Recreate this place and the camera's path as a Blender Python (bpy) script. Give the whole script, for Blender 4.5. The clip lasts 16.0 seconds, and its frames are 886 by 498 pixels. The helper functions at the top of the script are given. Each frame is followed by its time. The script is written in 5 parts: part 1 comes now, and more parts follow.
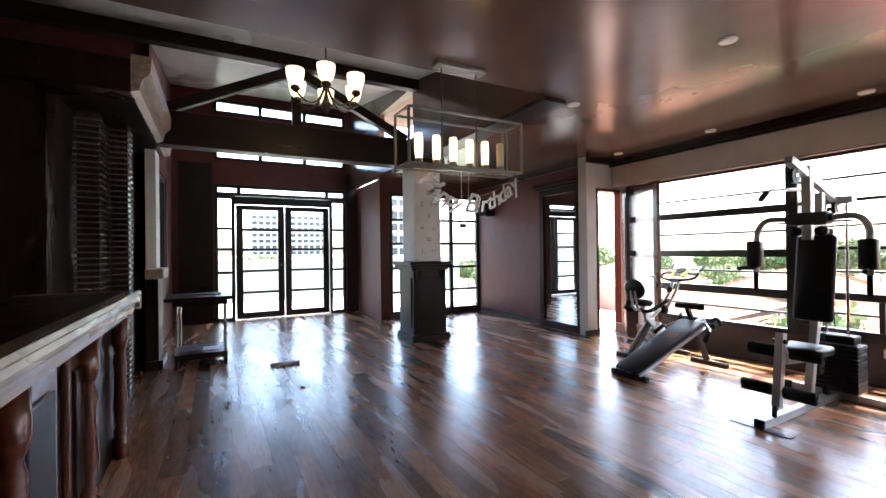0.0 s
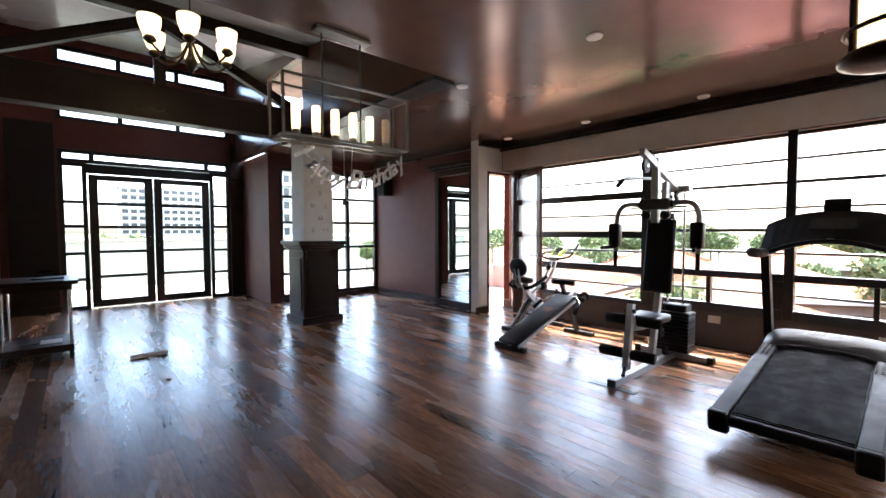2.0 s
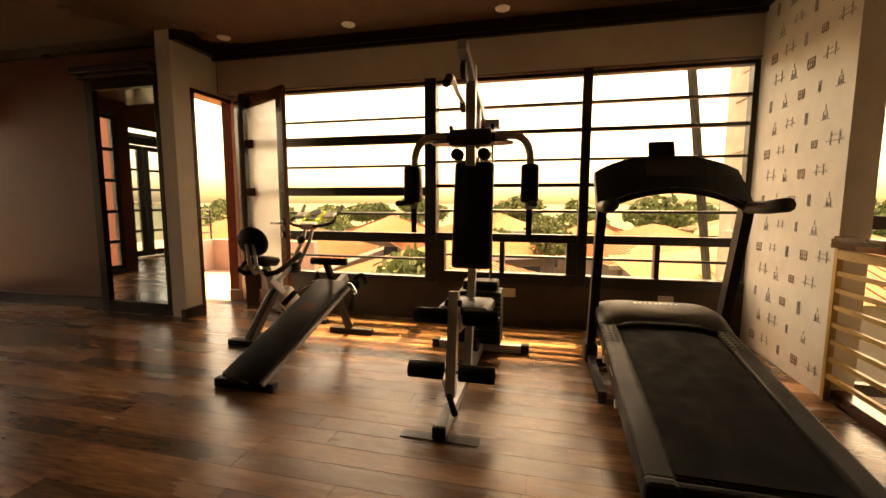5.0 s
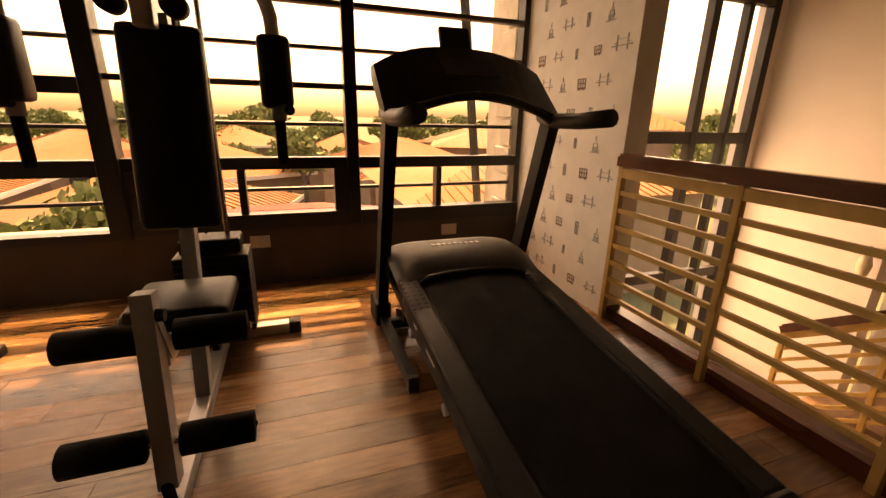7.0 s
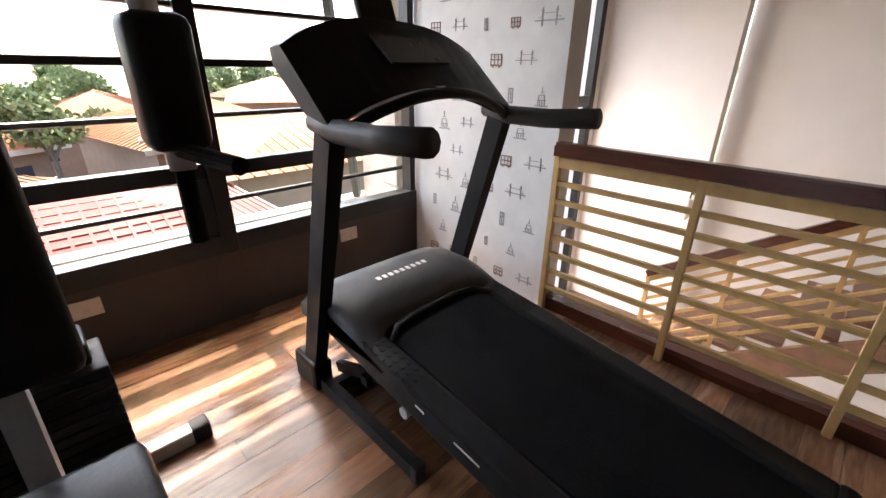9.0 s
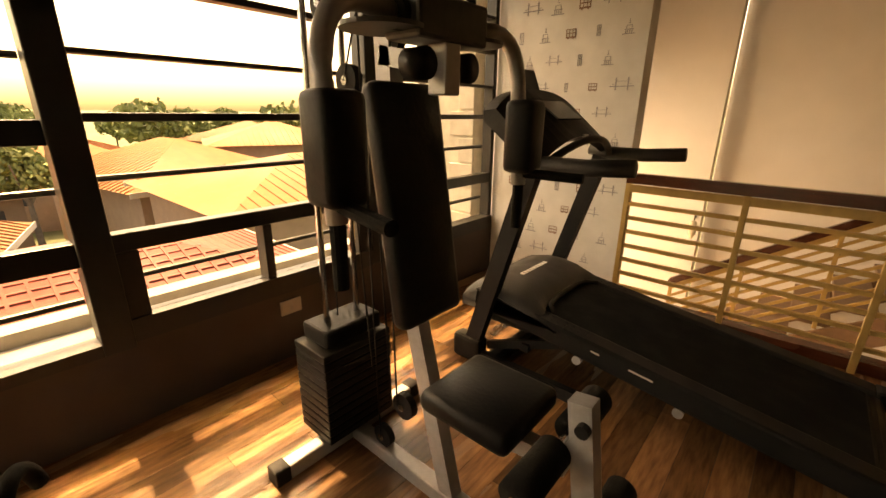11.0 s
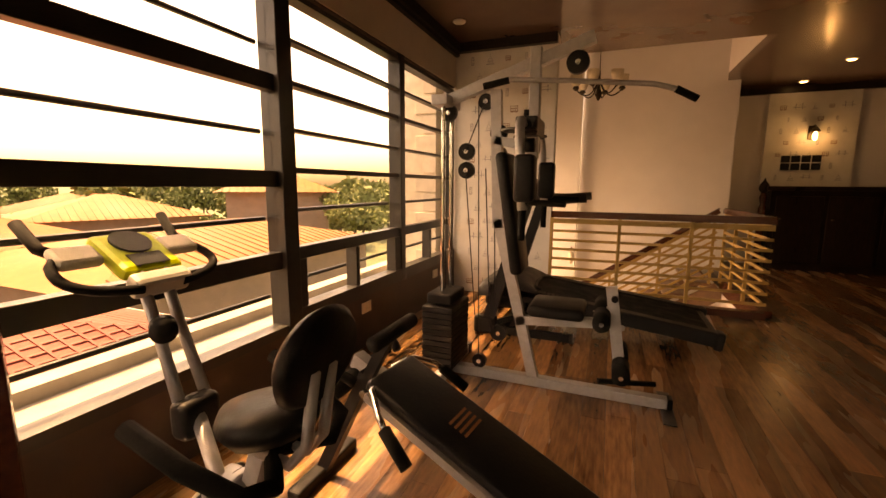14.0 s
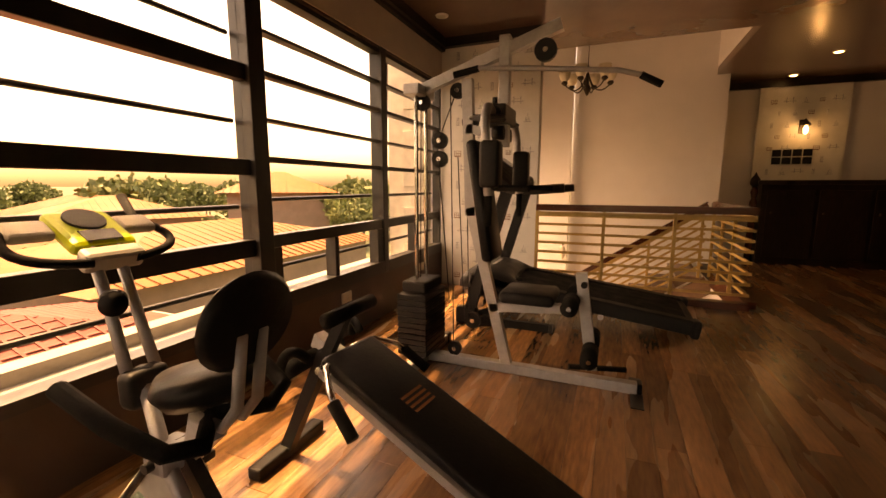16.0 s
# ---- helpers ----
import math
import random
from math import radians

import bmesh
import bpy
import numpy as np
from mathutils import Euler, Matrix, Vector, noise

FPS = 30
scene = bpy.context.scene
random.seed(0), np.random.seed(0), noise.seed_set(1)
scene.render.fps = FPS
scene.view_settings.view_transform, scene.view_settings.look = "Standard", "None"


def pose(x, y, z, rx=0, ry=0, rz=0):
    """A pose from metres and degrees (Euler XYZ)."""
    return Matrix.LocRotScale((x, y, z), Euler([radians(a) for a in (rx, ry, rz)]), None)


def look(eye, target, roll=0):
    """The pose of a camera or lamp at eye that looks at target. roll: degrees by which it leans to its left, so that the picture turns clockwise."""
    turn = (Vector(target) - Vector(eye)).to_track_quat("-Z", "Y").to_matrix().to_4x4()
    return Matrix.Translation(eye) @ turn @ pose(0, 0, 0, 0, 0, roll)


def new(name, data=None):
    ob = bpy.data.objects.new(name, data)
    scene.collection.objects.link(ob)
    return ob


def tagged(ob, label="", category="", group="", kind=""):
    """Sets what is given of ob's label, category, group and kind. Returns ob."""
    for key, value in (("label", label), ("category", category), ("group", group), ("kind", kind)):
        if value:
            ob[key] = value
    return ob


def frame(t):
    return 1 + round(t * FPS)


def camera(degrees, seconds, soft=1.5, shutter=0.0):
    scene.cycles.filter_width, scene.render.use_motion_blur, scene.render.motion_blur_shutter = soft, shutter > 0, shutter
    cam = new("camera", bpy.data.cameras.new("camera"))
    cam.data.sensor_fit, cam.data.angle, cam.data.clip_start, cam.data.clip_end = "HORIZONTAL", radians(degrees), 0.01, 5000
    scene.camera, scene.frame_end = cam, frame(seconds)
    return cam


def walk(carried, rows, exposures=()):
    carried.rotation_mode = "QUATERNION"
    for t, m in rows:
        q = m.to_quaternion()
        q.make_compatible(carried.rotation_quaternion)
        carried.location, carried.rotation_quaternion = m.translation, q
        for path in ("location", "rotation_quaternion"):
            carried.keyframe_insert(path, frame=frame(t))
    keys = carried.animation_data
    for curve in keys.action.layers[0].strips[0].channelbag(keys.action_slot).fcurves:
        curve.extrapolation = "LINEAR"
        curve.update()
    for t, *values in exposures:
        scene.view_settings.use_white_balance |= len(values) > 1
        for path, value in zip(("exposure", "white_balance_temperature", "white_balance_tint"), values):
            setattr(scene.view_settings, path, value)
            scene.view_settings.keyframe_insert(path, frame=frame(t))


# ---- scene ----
cam = camera(93.0, 16.0)
PATH = [
    (0, (-0.415, 0.489, 1.296), (0.539, 2.247, 1.306), -0.7),
    (0.5, (-0.513, 0.368, 1.323), (0.439, 2.127, 1.295), -0.6),
    (1, (-0.624, 0.268, 1.349), (0.345, 2.016, 1.295), -0.5),
    (1.5, (-0.543, 0.284, 1.328), (0.521, 1.976, 1.26), -0.4),
    (2, (-0.266, 0.431, 1.28), (1.054, 1.932, 1.195), -0.2),
    (2.5, (-0.113, 0.651, 1.266), (1.321, 2.042, 1.169), -0.2),
    (3, (-0.018, 0.986, 1.259), (1.465, 2.325, 1.161), -0.1),
    (3.5, (0.164, 1.221, 1.192), (1.756, 2.428, 1.085), 0.1),
    (4, (0.437, 1.377, 1.15), (2.209, 2.293, 1.006), 0.5),
    (4.2, (0.608, 1.432, 1.105), (2.438, 2.224, 0.955), 0.4),
    (6.3, (1.772, 1.695, 1.152), (3.724, 1.643, 0.721), 0.6),
    (6.5, (1.873, 1.688, 1.147), (3.807, 1.484, 0.679), 0.8),
    (7, (2.107, 1.664, 1.103), (3.905, 1.022, 0.507), 1.3),
    (7.5, (2.281, 1.756, 1.071), (3.787, 0.649, 0.358), 2.1),
    (8, (2.514, 1.8, 1.088), (3.885, 0.559, 0.326), 2.1),
    (8.5, (2.756, 1.846, 1.187), (4.079, 0.574, 0.393), 1.2),
    (9, (2.82, 1.908, 1.269), (4.124, 0.614, 0.479), 0.8),
    (9.5, (2.793, 2.154, 1.293), (4.094, 0.825, 0.558), 0.8),
    (10, (2.809, 2.427, 1.322), (4.128, 1.103, 0.61), 0.6),
    (10.2, (2.842, 2.524, 1.326), (4.158, 1.197, 0.615), 0.6),
    (12.3, (3.197, 3.569, 1.24), (4.177, 1.868, 0.856), 0.6),
    (12.5, (3.172, 3.655, 1.23), (4.11, 1.927, 0.863), 0.7),
    (13, (3.152, 3.975, 1.22), (3.976, 2.183, 0.89), 0.6),
    (13.5, (3.228, 4.252, 1.201), (3.996, 2.431, 0.893), 0.3),
    (14, (3.35, 4.511, 1.2), (4.081, 2.673, 0.9), 0.4),
    (14.5, (3.328, 4.717, 1.157), (4.03, 2.868, 0.858), 0.3),
    (15, (3.287, 4.758, 1.143), (3.966, 2.9, 0.849), 0.1),
    (15.5, (3.252, 4.602, 1.14), (3.932, 2.744, 0.843), 0.1),
    (16, (3.171, 4.479, 1.128), (3.915, 2.647, 0.832), 0.1),
]

EX = 2.62
NEUTRAL, COOL, WARM = (6950, 12), (6350, 10), (100000, 38)
walk(cam, [(t, look(eye, target, roll)) for t, eye, target, roll in PATH], [
    (0.0, EX + 1.6, *COOL), (1.5, EX + 1.5, *COOL), (3.0, EX + 0.95, *COOL), (4.2, EX + 0.55, *NEUTRAL), (6.2, EX - 0.38, *WARM), (7.0, EX - 0.38, *WARM), (7.4, EX + 0.7, *NEUTRAL),
    (10.2, EX + 0.3, *NEUTRAL), (12.2, EX - 0.15, *WARM), (13.0, EX - 0.15, *WARM), (13.3, EX + 0.1, *NEUTRAL), (13.6, EX + 0.05, *NEUTRAL), (13.85, EX - 0.1, *WARM),
    (14.1, EX - 0.1, *WARM), (14.35, EX + 0.1, *NEUTRAL), (15.7, EX + 0.1, *NEUTRAL), (15.95, EX - 0.15, *WARM), (16.0, EX - 0.15, *WARM)])

# ---- light ----
SUN_DIR = Vector((0.50, -0.02, 1.0)).normalized()
world = bpy.data.worlds.new("sky")
scene.world = world
world.use_nodes = True
wn = world.node_tree
sky = wn.nodes.new("ShaderNodeTexSky")
sky.sky_type = 'NISHITA'
sky.sun_disc = False
sky.sun_elevation = math.asin(SUN_DIR.z)
sky.sun_rotation = math.atan2(SUN_DIR.x, SUN_DIR.y)
sky.air_density, sky.dust_density, sky.ozone_density = 1.0, 4.0, 1.0
wn.links.new(sky.outputs[0], wn.nodes["Background"].inputs[0])
wn.nodes["Background"].inputs[1].default_value = 0.15
sun = new("sun", bpy.data.lights.new("sun", 'SUN'))
sun.data.energy, sun.data.angle, sun.data.color = 1.9, radians(0.6), (1, 0.94, 0.84)
sun.matrix_world = look(SUN_DIR * 50, (0, 0, 0))


# ---- materials ----
def material(name, colour, rough=0.5, metal=0.0, vary=0.12, grain=30.0, bump=0.1, stretch=(1, 1, 1), rand=0.0, spec=0.5, alt=None):
    """A surface with variation at two scales and a fine relief."""
    m = bpy.data.materials.new(name)
    m.use_nodes = True
    nt = m.node_tree
    b = nt.nodes["Principled BSDF"]
    b.inputs["Roughness"].default_value = rough
    b.inputs["Metallic"].default_value = metal
    b.inputs["Specular IOR Level"].default_value = spec
    co = nt.nodes.new("ShaderNodeNewGeometry")
    mp = nt.nodes.new("ShaderNodeMapping")
    mp.inputs["Scale"].default_value = stretch
    nt.links.new(co.outputs["Position"], mp.inputs["Vector"])
    fine, wide = nt.nodes.new("ShaderNodeTexNoise"), nt.nodes.new("ShaderNodeTexNoise")
    fine.inputs["Scale"].default_value, fine.inputs["Detail"].default_value = grain, 5
    wide.inputs["Scale"].default_value, wide.inputs["Detail"].default_value = grain / 12, 3
    for n in (fine, wide):
        nt.links.new(mp.outputs[0], n.inputs["Vector"])
    add = nt.nodes.new("ShaderNodeMath")
    add.operation = 'ADD'
    nt.links.new(fine.outputs[0], add.inputs[0])
    nt.links.new(wide.outputs[0], add.inputs[1])
    fac = nt.nodes.new("ShaderNodeMapRange")
    fac.inputs[1].default_value, fac.inputs[2].default_value = 0.6, 1.4
    nt.links.new(add.outputs[0], fac.inputs[0])
    mix = nt.nodes.new("ShaderNodeMix")
    mix.data_type = 'RGBA'
    c2 = alt or tuple(c * (1 - 2 * vary) for c in colour)
    mix.inputs[6].default_value, mix.inputs[7].default_value = (*c2, 1), (*[min(1, c * (1 + vary)) for c in colour], 1)
    nt.links.new(fac.outputs[0], mix.inputs[0])
    last = mix.outputs[2]
    if rand:
        info, hsv = nt.nodes.new("ShaderNodeObjectInfo"), nt.nodes.new("ShaderNodeHueSaturation")
        mr = nt.nodes.new("ShaderNodeMapRange")
        mr.inputs[3].default_value, mr.inputs[4].default_value = 1 - rand, 1 + rand
        both, wrap = nt.nodes.new("ShaderNodeMath"), nt.nodes.new("ShaderNodeMath")
        both.operation, wrap.operation = 'ADD', 'FRACT'
        nt.links.new(info.outputs["Random"], both.inputs[0])
        nt.links.new(co.outputs["Random Per Island"], both.inputs[1])
        nt.links.new(both.outputs[0], wrap.inputs[0])
        nt.links.new(wrap.outputs[0], mr.inputs[0])
        nt.links.new(mr.outputs[0], hsv.inputs["Value"])
        nt.links.new(last, hsv.inputs["Color"])
        last = hsv.outputs[0]
    nt.links.new(last, b.inputs["Base Color"])
    rr = nt.nodes.new("ShaderNodeMapRange")
    rr.inputs[1].default_value, rr.inputs[2].default_value = 0.3, 0.7
    rr.inputs[3].default_value, rr.inputs[4].default_value = max(0.02, rough * 0.8), min(1, rough * 1.25)
    nt.links.new(wide.outputs[0], rr.inputs[0])
    nt.links.new(rr.outputs[0], b.inputs["Roughness"])
    if bump:
        bp = nt.nodes.new("ShaderNodeBump")
        bp.inputs["Strength"].default_value, bp.inputs["Distance"].default_value = bump, 0.004
        nt.links.new(fine.outputs[0], bp.inputs["Height"])
        nt.links.new(bp.outputs[0], b.inputs["Normal"])
    return m


def glowing(name, colour, strength):
    m = material(name, colour, 0.4)
    b = m.node_tree.nodes["Principled BSDF"]
    b.inputs["Emission Color"].default_value, b.inputs["Emission Strength"].default_value = (*colour, 1), strength
    return m


def glass_mat(name, colour=(0.95, 0.98, 1.0), rough=0.0):
    m = bpy.data.materials.new(name)
    m.use_nodes = True
    b = m.node_tree.nodes["Principled BSDF"]
    b.inputs["Base Color"].default_value, b.inputs["Roughness"].default_value = (*colour, 1), rough
    b.inputs["Transmission Weight"].default_value, b.inputs["IOR"].default_value = 1.0, 1.1
    return m


M_PLANK = material("laminate_plank", (0.26, 0.13, 0.068), 0.25, vary=0.3, grain=11, bump=0.12, stretch=(5, 0.7, 1), rand=0.5, alt=(0.06, 0.026, 0.014))
M_GAP = material("floor_gap", (0.03, 0.018, 0.012), 0.6)
M_CEIL = material("gloss_brown_ceiling", (0.13, 0.075, 0.055), 0.2, vary=0.1, grain=4, bump=0.06)
M_BAYCEIL = material("bay_ceiling", (0.78, 0.8, 0.83), 0.25, vary=0.06, grain=4, bump=0.04)
M_TRIM = material("dark_trim", (0.02, 0.012, 0.01), 0.34, spec=0.3, vary=0.3, grain=14, stretch=(1, 1, 6))
M_FRAME = material("black_frame", (0.012, 0.011, 0.011), 0.38, vary=0.2)
M_REDWALL = material("red_brown_wall", (0.11, 0.034, 0.025), 0.5, spec=0.3, vary=0.12, grain=6, bump=0.1)
M_SILL = material("sill_wall", (0.05, 0.031, 0.026), 0.6, vary=0.2, grain=5, bump=0.1)
M_CREAM = material("cream_wall", (0.62, 0.55, 0.48), 0.6, vary=0.07, grain=5)
M_WHITE = material("white_wall", (0.72, 0.68, 0.66), 0.6, vary=0.04, grain=4, bump=0.05)
M_PAPER = material("pale_wallpaper", (0.66, 0.65, 0.62), 0.55, vary=0.08, grain=8, bump=0.05)
M_INK = material("grey_print", (0.33, 0.33, 0.35), 0.6, vary=0.25, grain=60)
M_INKB = material("brown_print", (0.28, 0.16, 0.12), 0.6, vary=0.3, grain=60)
M_WOOD = material("dark_stained_wood", (0.02, 0.01, 0.007), 0.32, spec=0.16, vary=0.35, grain=12, stretch=(3, 3, 0.5))
M_MAHOG = material("mahogany", (0.085, 0.022, 0.012), 0.22, vary=0.3, grain=12, stretch=(0.5, 4, 4))
M_MOULD = material("silvery_moulding", (0.34, 0.27, 0.22), 0.3, vary=0.35, grain=24, stretch=(1, 0.15, 1), alt=(0.09, 0.055, 0.04))
M_GOLD = material("pale_gold_paint", (0.45, 0.28, 0.11), 0.45, vary=0.12, grain=20, metal=0.15)
M_TREAD = material("stair_tread_wood", (0.2, 0.1, 0.055), 0.4, vary=0.25, grain=10, stretch=(1, 5, 1))
M_BLACK = material("black_plastic", (0.01, 0.01, 0.011), 0.5, spec=0.2, vary=0.15, grain=80, bump=0.1)
M_BELT = material("rubber_belt", (0.007, 0.007, 0.008), 0.8, spec=0.1, vary=0.2, grain=120, bump=0.25)
M_GREYP = material("grey_plastic", (0.035, 0.034, 0.035), 0.48, spec=0.35, vary=0.12, grain=90, bump=0.12)
M_VINYL = material("black_vinyl", (0.009, 0.009, 0.01), 0.42, spec=0.22, vary=0.2, grain=70, bump=0.2)
M_FOAM = material("black_foam", (0.008, 0.008, 0.008), 0.9, spec=0.15, vary=0.2, grain=150, bump=0.4)
M_STEEL = material("silver_paint", (0.42, 0.42, 0.43), 0.35, metal=0.35, vary=0.1, grain=40)
M_CHROME = material("chrome", (0.7, 0.7, 0.7), 0.14, metal=1.0, vary=0.05)
M_DARKSTEEL = material("dark_steel", (0.06, 0.058, 0.055), 0.4, metal=0.6, vary=0.2)
M_GREEN = material("lime_plastic", (0.42, 0.55, 0.05), 0.4, vary=0.08)
M_LIGHTGREY = material("light_grey_plastic", (0.45, 0.45, 0.42), 0.45, vary=0.08)
M_TEAL = material("pale_teal_plastic", (0.4, 0.6, 0.5), 0.45, vary=0.1)
M_SHADE = glowing("lit_glass_shade", (1.0, 0.7, 0.36), 0.2)
M_DULLSHADE = material("unlit_glass_shade", (0.7, 0.62, 0.5), 0.35)
M_BULB = glowing("lamp_glow", (1.0, 0.8, 0.55), 3.0)
M_MIRROR = material("mirror_glass", (0.85, 0.88, 0.88), 0.02, metal=1.0, vary=0.0, bump=0)
M_GLASS = glass_mat("clear_glass")
M_FROST = material("frosted_glass", (0.86, 0.9, 0.92), 0.45, vary=0.04)
M_FROST.node_tree.nodes["Principled BSDF"].inputs["Transmission Weight"].default_value = 0.75
M_CAGE = material("dull_nickel", (0.2, 0.19, 0.17), 0.35, metal=0.7, vary=0.15)
M_RIB = material("bright_rib", (0.3, 0.27, 0.25), 0.22, metal=0.7, vary=0.2)
M_SILVERFOIL = material("silver_foil", (0.5, 0.5, 0.5), 0.22, metal=0.8, vary=0.1)
M_OUTLET = material("ivory_plastic", (0.6, 0.57, 0.5), 0.4)
M_BRASS = material("aged_bronze", (0.05, 0.035, 0.022), 0.35, metal=0.6)
M_CONC = material("concrete", (0.3, 0.28, 0.25), 0.85, vary=0.15, grain=6, bump=0.4)
M_PARAPET = material("pale_parapet", (0.36, 0.41, 0.33), 0.8, vary=0.1, grain=4)
M_PINK = material("pink_render", (0.5, 0.36, 0.31), 0.8, vary=0.12, grain=4)
M_BRICK = material("quoin_stone", (0.62, 0.56, 0.46), 0.8, vary=0.15, grain=8, bump=0.3, rand=0.1)
M_ROOF = material("orange_roof", (0.26, 0.095, 0.04), 0.8, vary=0.14, grain=2, bump=0.2, rand=0.12)
M_ROOFRED = material("red_tile_roof", (0.2, 0.035, 0.025), 0.75, vary=0.2, grain=3, bump=0.3)
M_HOUSE = material("house_render", (0.28, 0.19, 0.14), 0.85, vary=0.12, grain=2, rand=0.15)
M_DARKWIN = material("dark_window", (0.05, 0.055, 0.06), 0.15)
M_TOWER = material("tower_concrete", (0.5, 0.5, 0.5), 0.8, vary=0.1, grain=1)
M_GROUND = material("ground_scrub", (0.1, 0.105, 0.055), 0.95, vary=0.3, grain=0.5, alt=(0.045, 0.065, 0.025))
M_LEAF = material("leaves", (0.15, 0.17, 0.065), 0.7, vary=0.3, grain=3, rand=0.25, alt=(0.06, 0.09, 0.025))
M_BARK = material("bark", (0.13, 0.1, 0.075), 0.9, vary=0.3, grain=10, bump=0.4)


# ---- building helpers ----
ORIGIN = {}


def thing(name, at, label, category, group="", kind=""):
    ob = new(name)
    ob.location = at
    ob.empty_display_size = 0.1
    ORIGIN[ob.name] = Vector(at)
    return tagged(ob, label, category, group, kind)


def part(name, bm, mat, parent=None, label="", smooth=False, m=None):
    """Links a bmesh, in world coordinates, as one mesh object under a thing or a part."""
    if m is not None:
        bmesh.ops.transform(bm, matrix=m, verts=bm.verts)
    if parent is not None:
        bmesh.ops.translate(bm, verts=bm.verts, vec=-ORIGIN[parent.name])
    bmesh.ops.recalc_face_normals(bm, faces=bm.faces)
    me = bpy.data.meshes.new(name)
    bm.to_mesh(me)
    bm.free()
    if smooth:
        for p in me.polygons:
            p.use_smooth = True
    me.materials.append(mat)
    ob = new(name, me)
    if parent is not None:
        ob.parent = parent
        ORIGIN[ob.name] = ORIGIN[parent.name]
    if label:
        tagged(ob, label)
    return ob


def solid(name, bm, mat, label, category, group="", kind="", m=None, smooth=False):
    return tagged(part(name, bm, mat, None, "", smooth, m), label, category, group, kind)


def bx(bm, x0, x1, y0, y1, z0, z1, bev=0.0, m=None):
    mat = Matrix.Translation(((x0 + x1) / 2, (y0 + y1) / 2, (z0 + z1) / 2)) @ Matrix.Diagonal((abs(x1 - x0), abs(y1 - y0), abs(z1 - z0), 1))
    r = bmesh.ops.create_cube(bm, size=1, matrix=mat if m is None else m @ mat)
    if bev:
        es = list({e for v in r["verts"] for e in v.link_edges})
        bmesh.ops.bevel(bm, geom=es, offset=bev, segments=2, affect='EDGES', profile=0.5)
    return bm


def boxes(*rows, bev=0.0):
    bm = bmesh.new()
    for r in rows:
        bx(bm, *r, bev=bev)
    return bm


def cyl(bm, a, b, r0, r1=None, seg=12):
    a, b = Vector(a), Vector(b)
    d = b - a
    q = Vector((0, 0, 1)).rotation_difference(d.normalized()).to_matrix().to_4x4()
    bmesh.ops.create_cone(bm, cap_ends=True, segments=seg, radius1=r0, radius2=r0 if r1 is None else r1, depth=d.length,
                          matrix=Matrix.Translation((a + b) / 2) @ q)
    return bm


def rod(a, b, r, seg=12):
    return cyl(bmesh.new(), a, b, r, None, seg)


def tube(points, r, seg=8, bm=None):
    """A bent tube through the points."""
    bm = bm or bmesh.new()
    pts = [Vector(p) for p in points]
    rings = []
    for i, p in enumerate(pts):
        d = (pts[min(i + 1, len(pts) - 1)] - pts[max(i - 1, 0)]).normalized()
        side = d.cross(Vector((0, 0, 1)))
        side = side.normalized() if side.length > 1e-3 else Vector((1, 0, 0))
        up = side.cross(d).normalized()
        rings.append([bm.verts.new(p + r * (math.cos(a) * side + math.sin(a) * up)) for a in [2 * math.pi * k / seg for k in range(seg)]])
    for a, b in zip(rings, rings[1:]):
        for k in range(seg):
            bm.faces.new((a[k], a[(k + 1) % seg], b[(k + 1) % seg], b[k]))
    bm.faces.new(rings[0][::-1])
    bm.faces.new(rings[-1])
    return bm


def arc(a, b, c, n=8):
    """Points along a bend from a to c, drawn towards b."""
    a, b, c = Vector(a), Vector(b), Vector(c)
    return [(1 - t) ** 2 * a + 2 * t * (1 - t) * b + t * t * c for t in [k / n for k in range(n + 1)]]


def turned(cx, cy, profile, seg=16, bm=None):
    """A lathe-turned body from rows of radius and height."""
    bm = bm or bmesh.new()
    rings = [[bm.verts.new((cx + r * math.cos(2 * math.pi * k / seg), cy + r * math.sin(2 * math.pi * k / seg), z)) for k in range(seg)] for r, z in profile]
    for a, b in zip(rings, rings[1:]):
        for k in range(seg):
            bm.faces.new((a[k], a[(k + 1) % seg], b[(k + 1) % seg], b[k]))
    bm.faces.new(rings[0][::-1])
    bm.faces.new(rings[-1])
    return bm


def beam(bm, a, b, w, h):
    """A square bar from a to b, w wide and h high."""
    a, b = Vector(a), Vector(b)
    d = b - a
    x = d.normalized()
    y = Vector((0, 0, 1)).cross(x)
    y = y.normalized() if y.length > 1e-3 else Vector((0, 1, 0))
    z = x.cross(y)
    m = Matrix((x, y, z)).transposed().to_4x4()
    m.translation = (a + b) / 2
    bmesh.ops.create_cube(bm, size=1, matrix=m @ Matrix.Diagonal((d.length, w, h, 1)))
    return bm


def bar(a, b, w, h):
    return beam(bmesh.new(), a, b, w, h)


def prism(profile, y0, y1, bm=None, axis="y"):
    """A profile of (x, z) rows drawn out from y0 to y1 (or of (y, z) rows along x)."""
    bm = bm or bmesh.new()
    put = (lambda p, t: (p[0], t, p[1])) if axis == "y" else (lambda p, t: (t, p[0], p[1]))
    a, b = [bm.verts.new(put(p, y0)) for p in profile], [bm.verts.new(put(p, y1)) for p in profile]
    n = len(profile)
    for k in range(n):
        bm.faces.new((a[k], a[(k + 1) % n], b[(k + 1) % n], b[k]))
    bm.faces.new(a[::-1])
    bm.faces.new(b)
    return bm


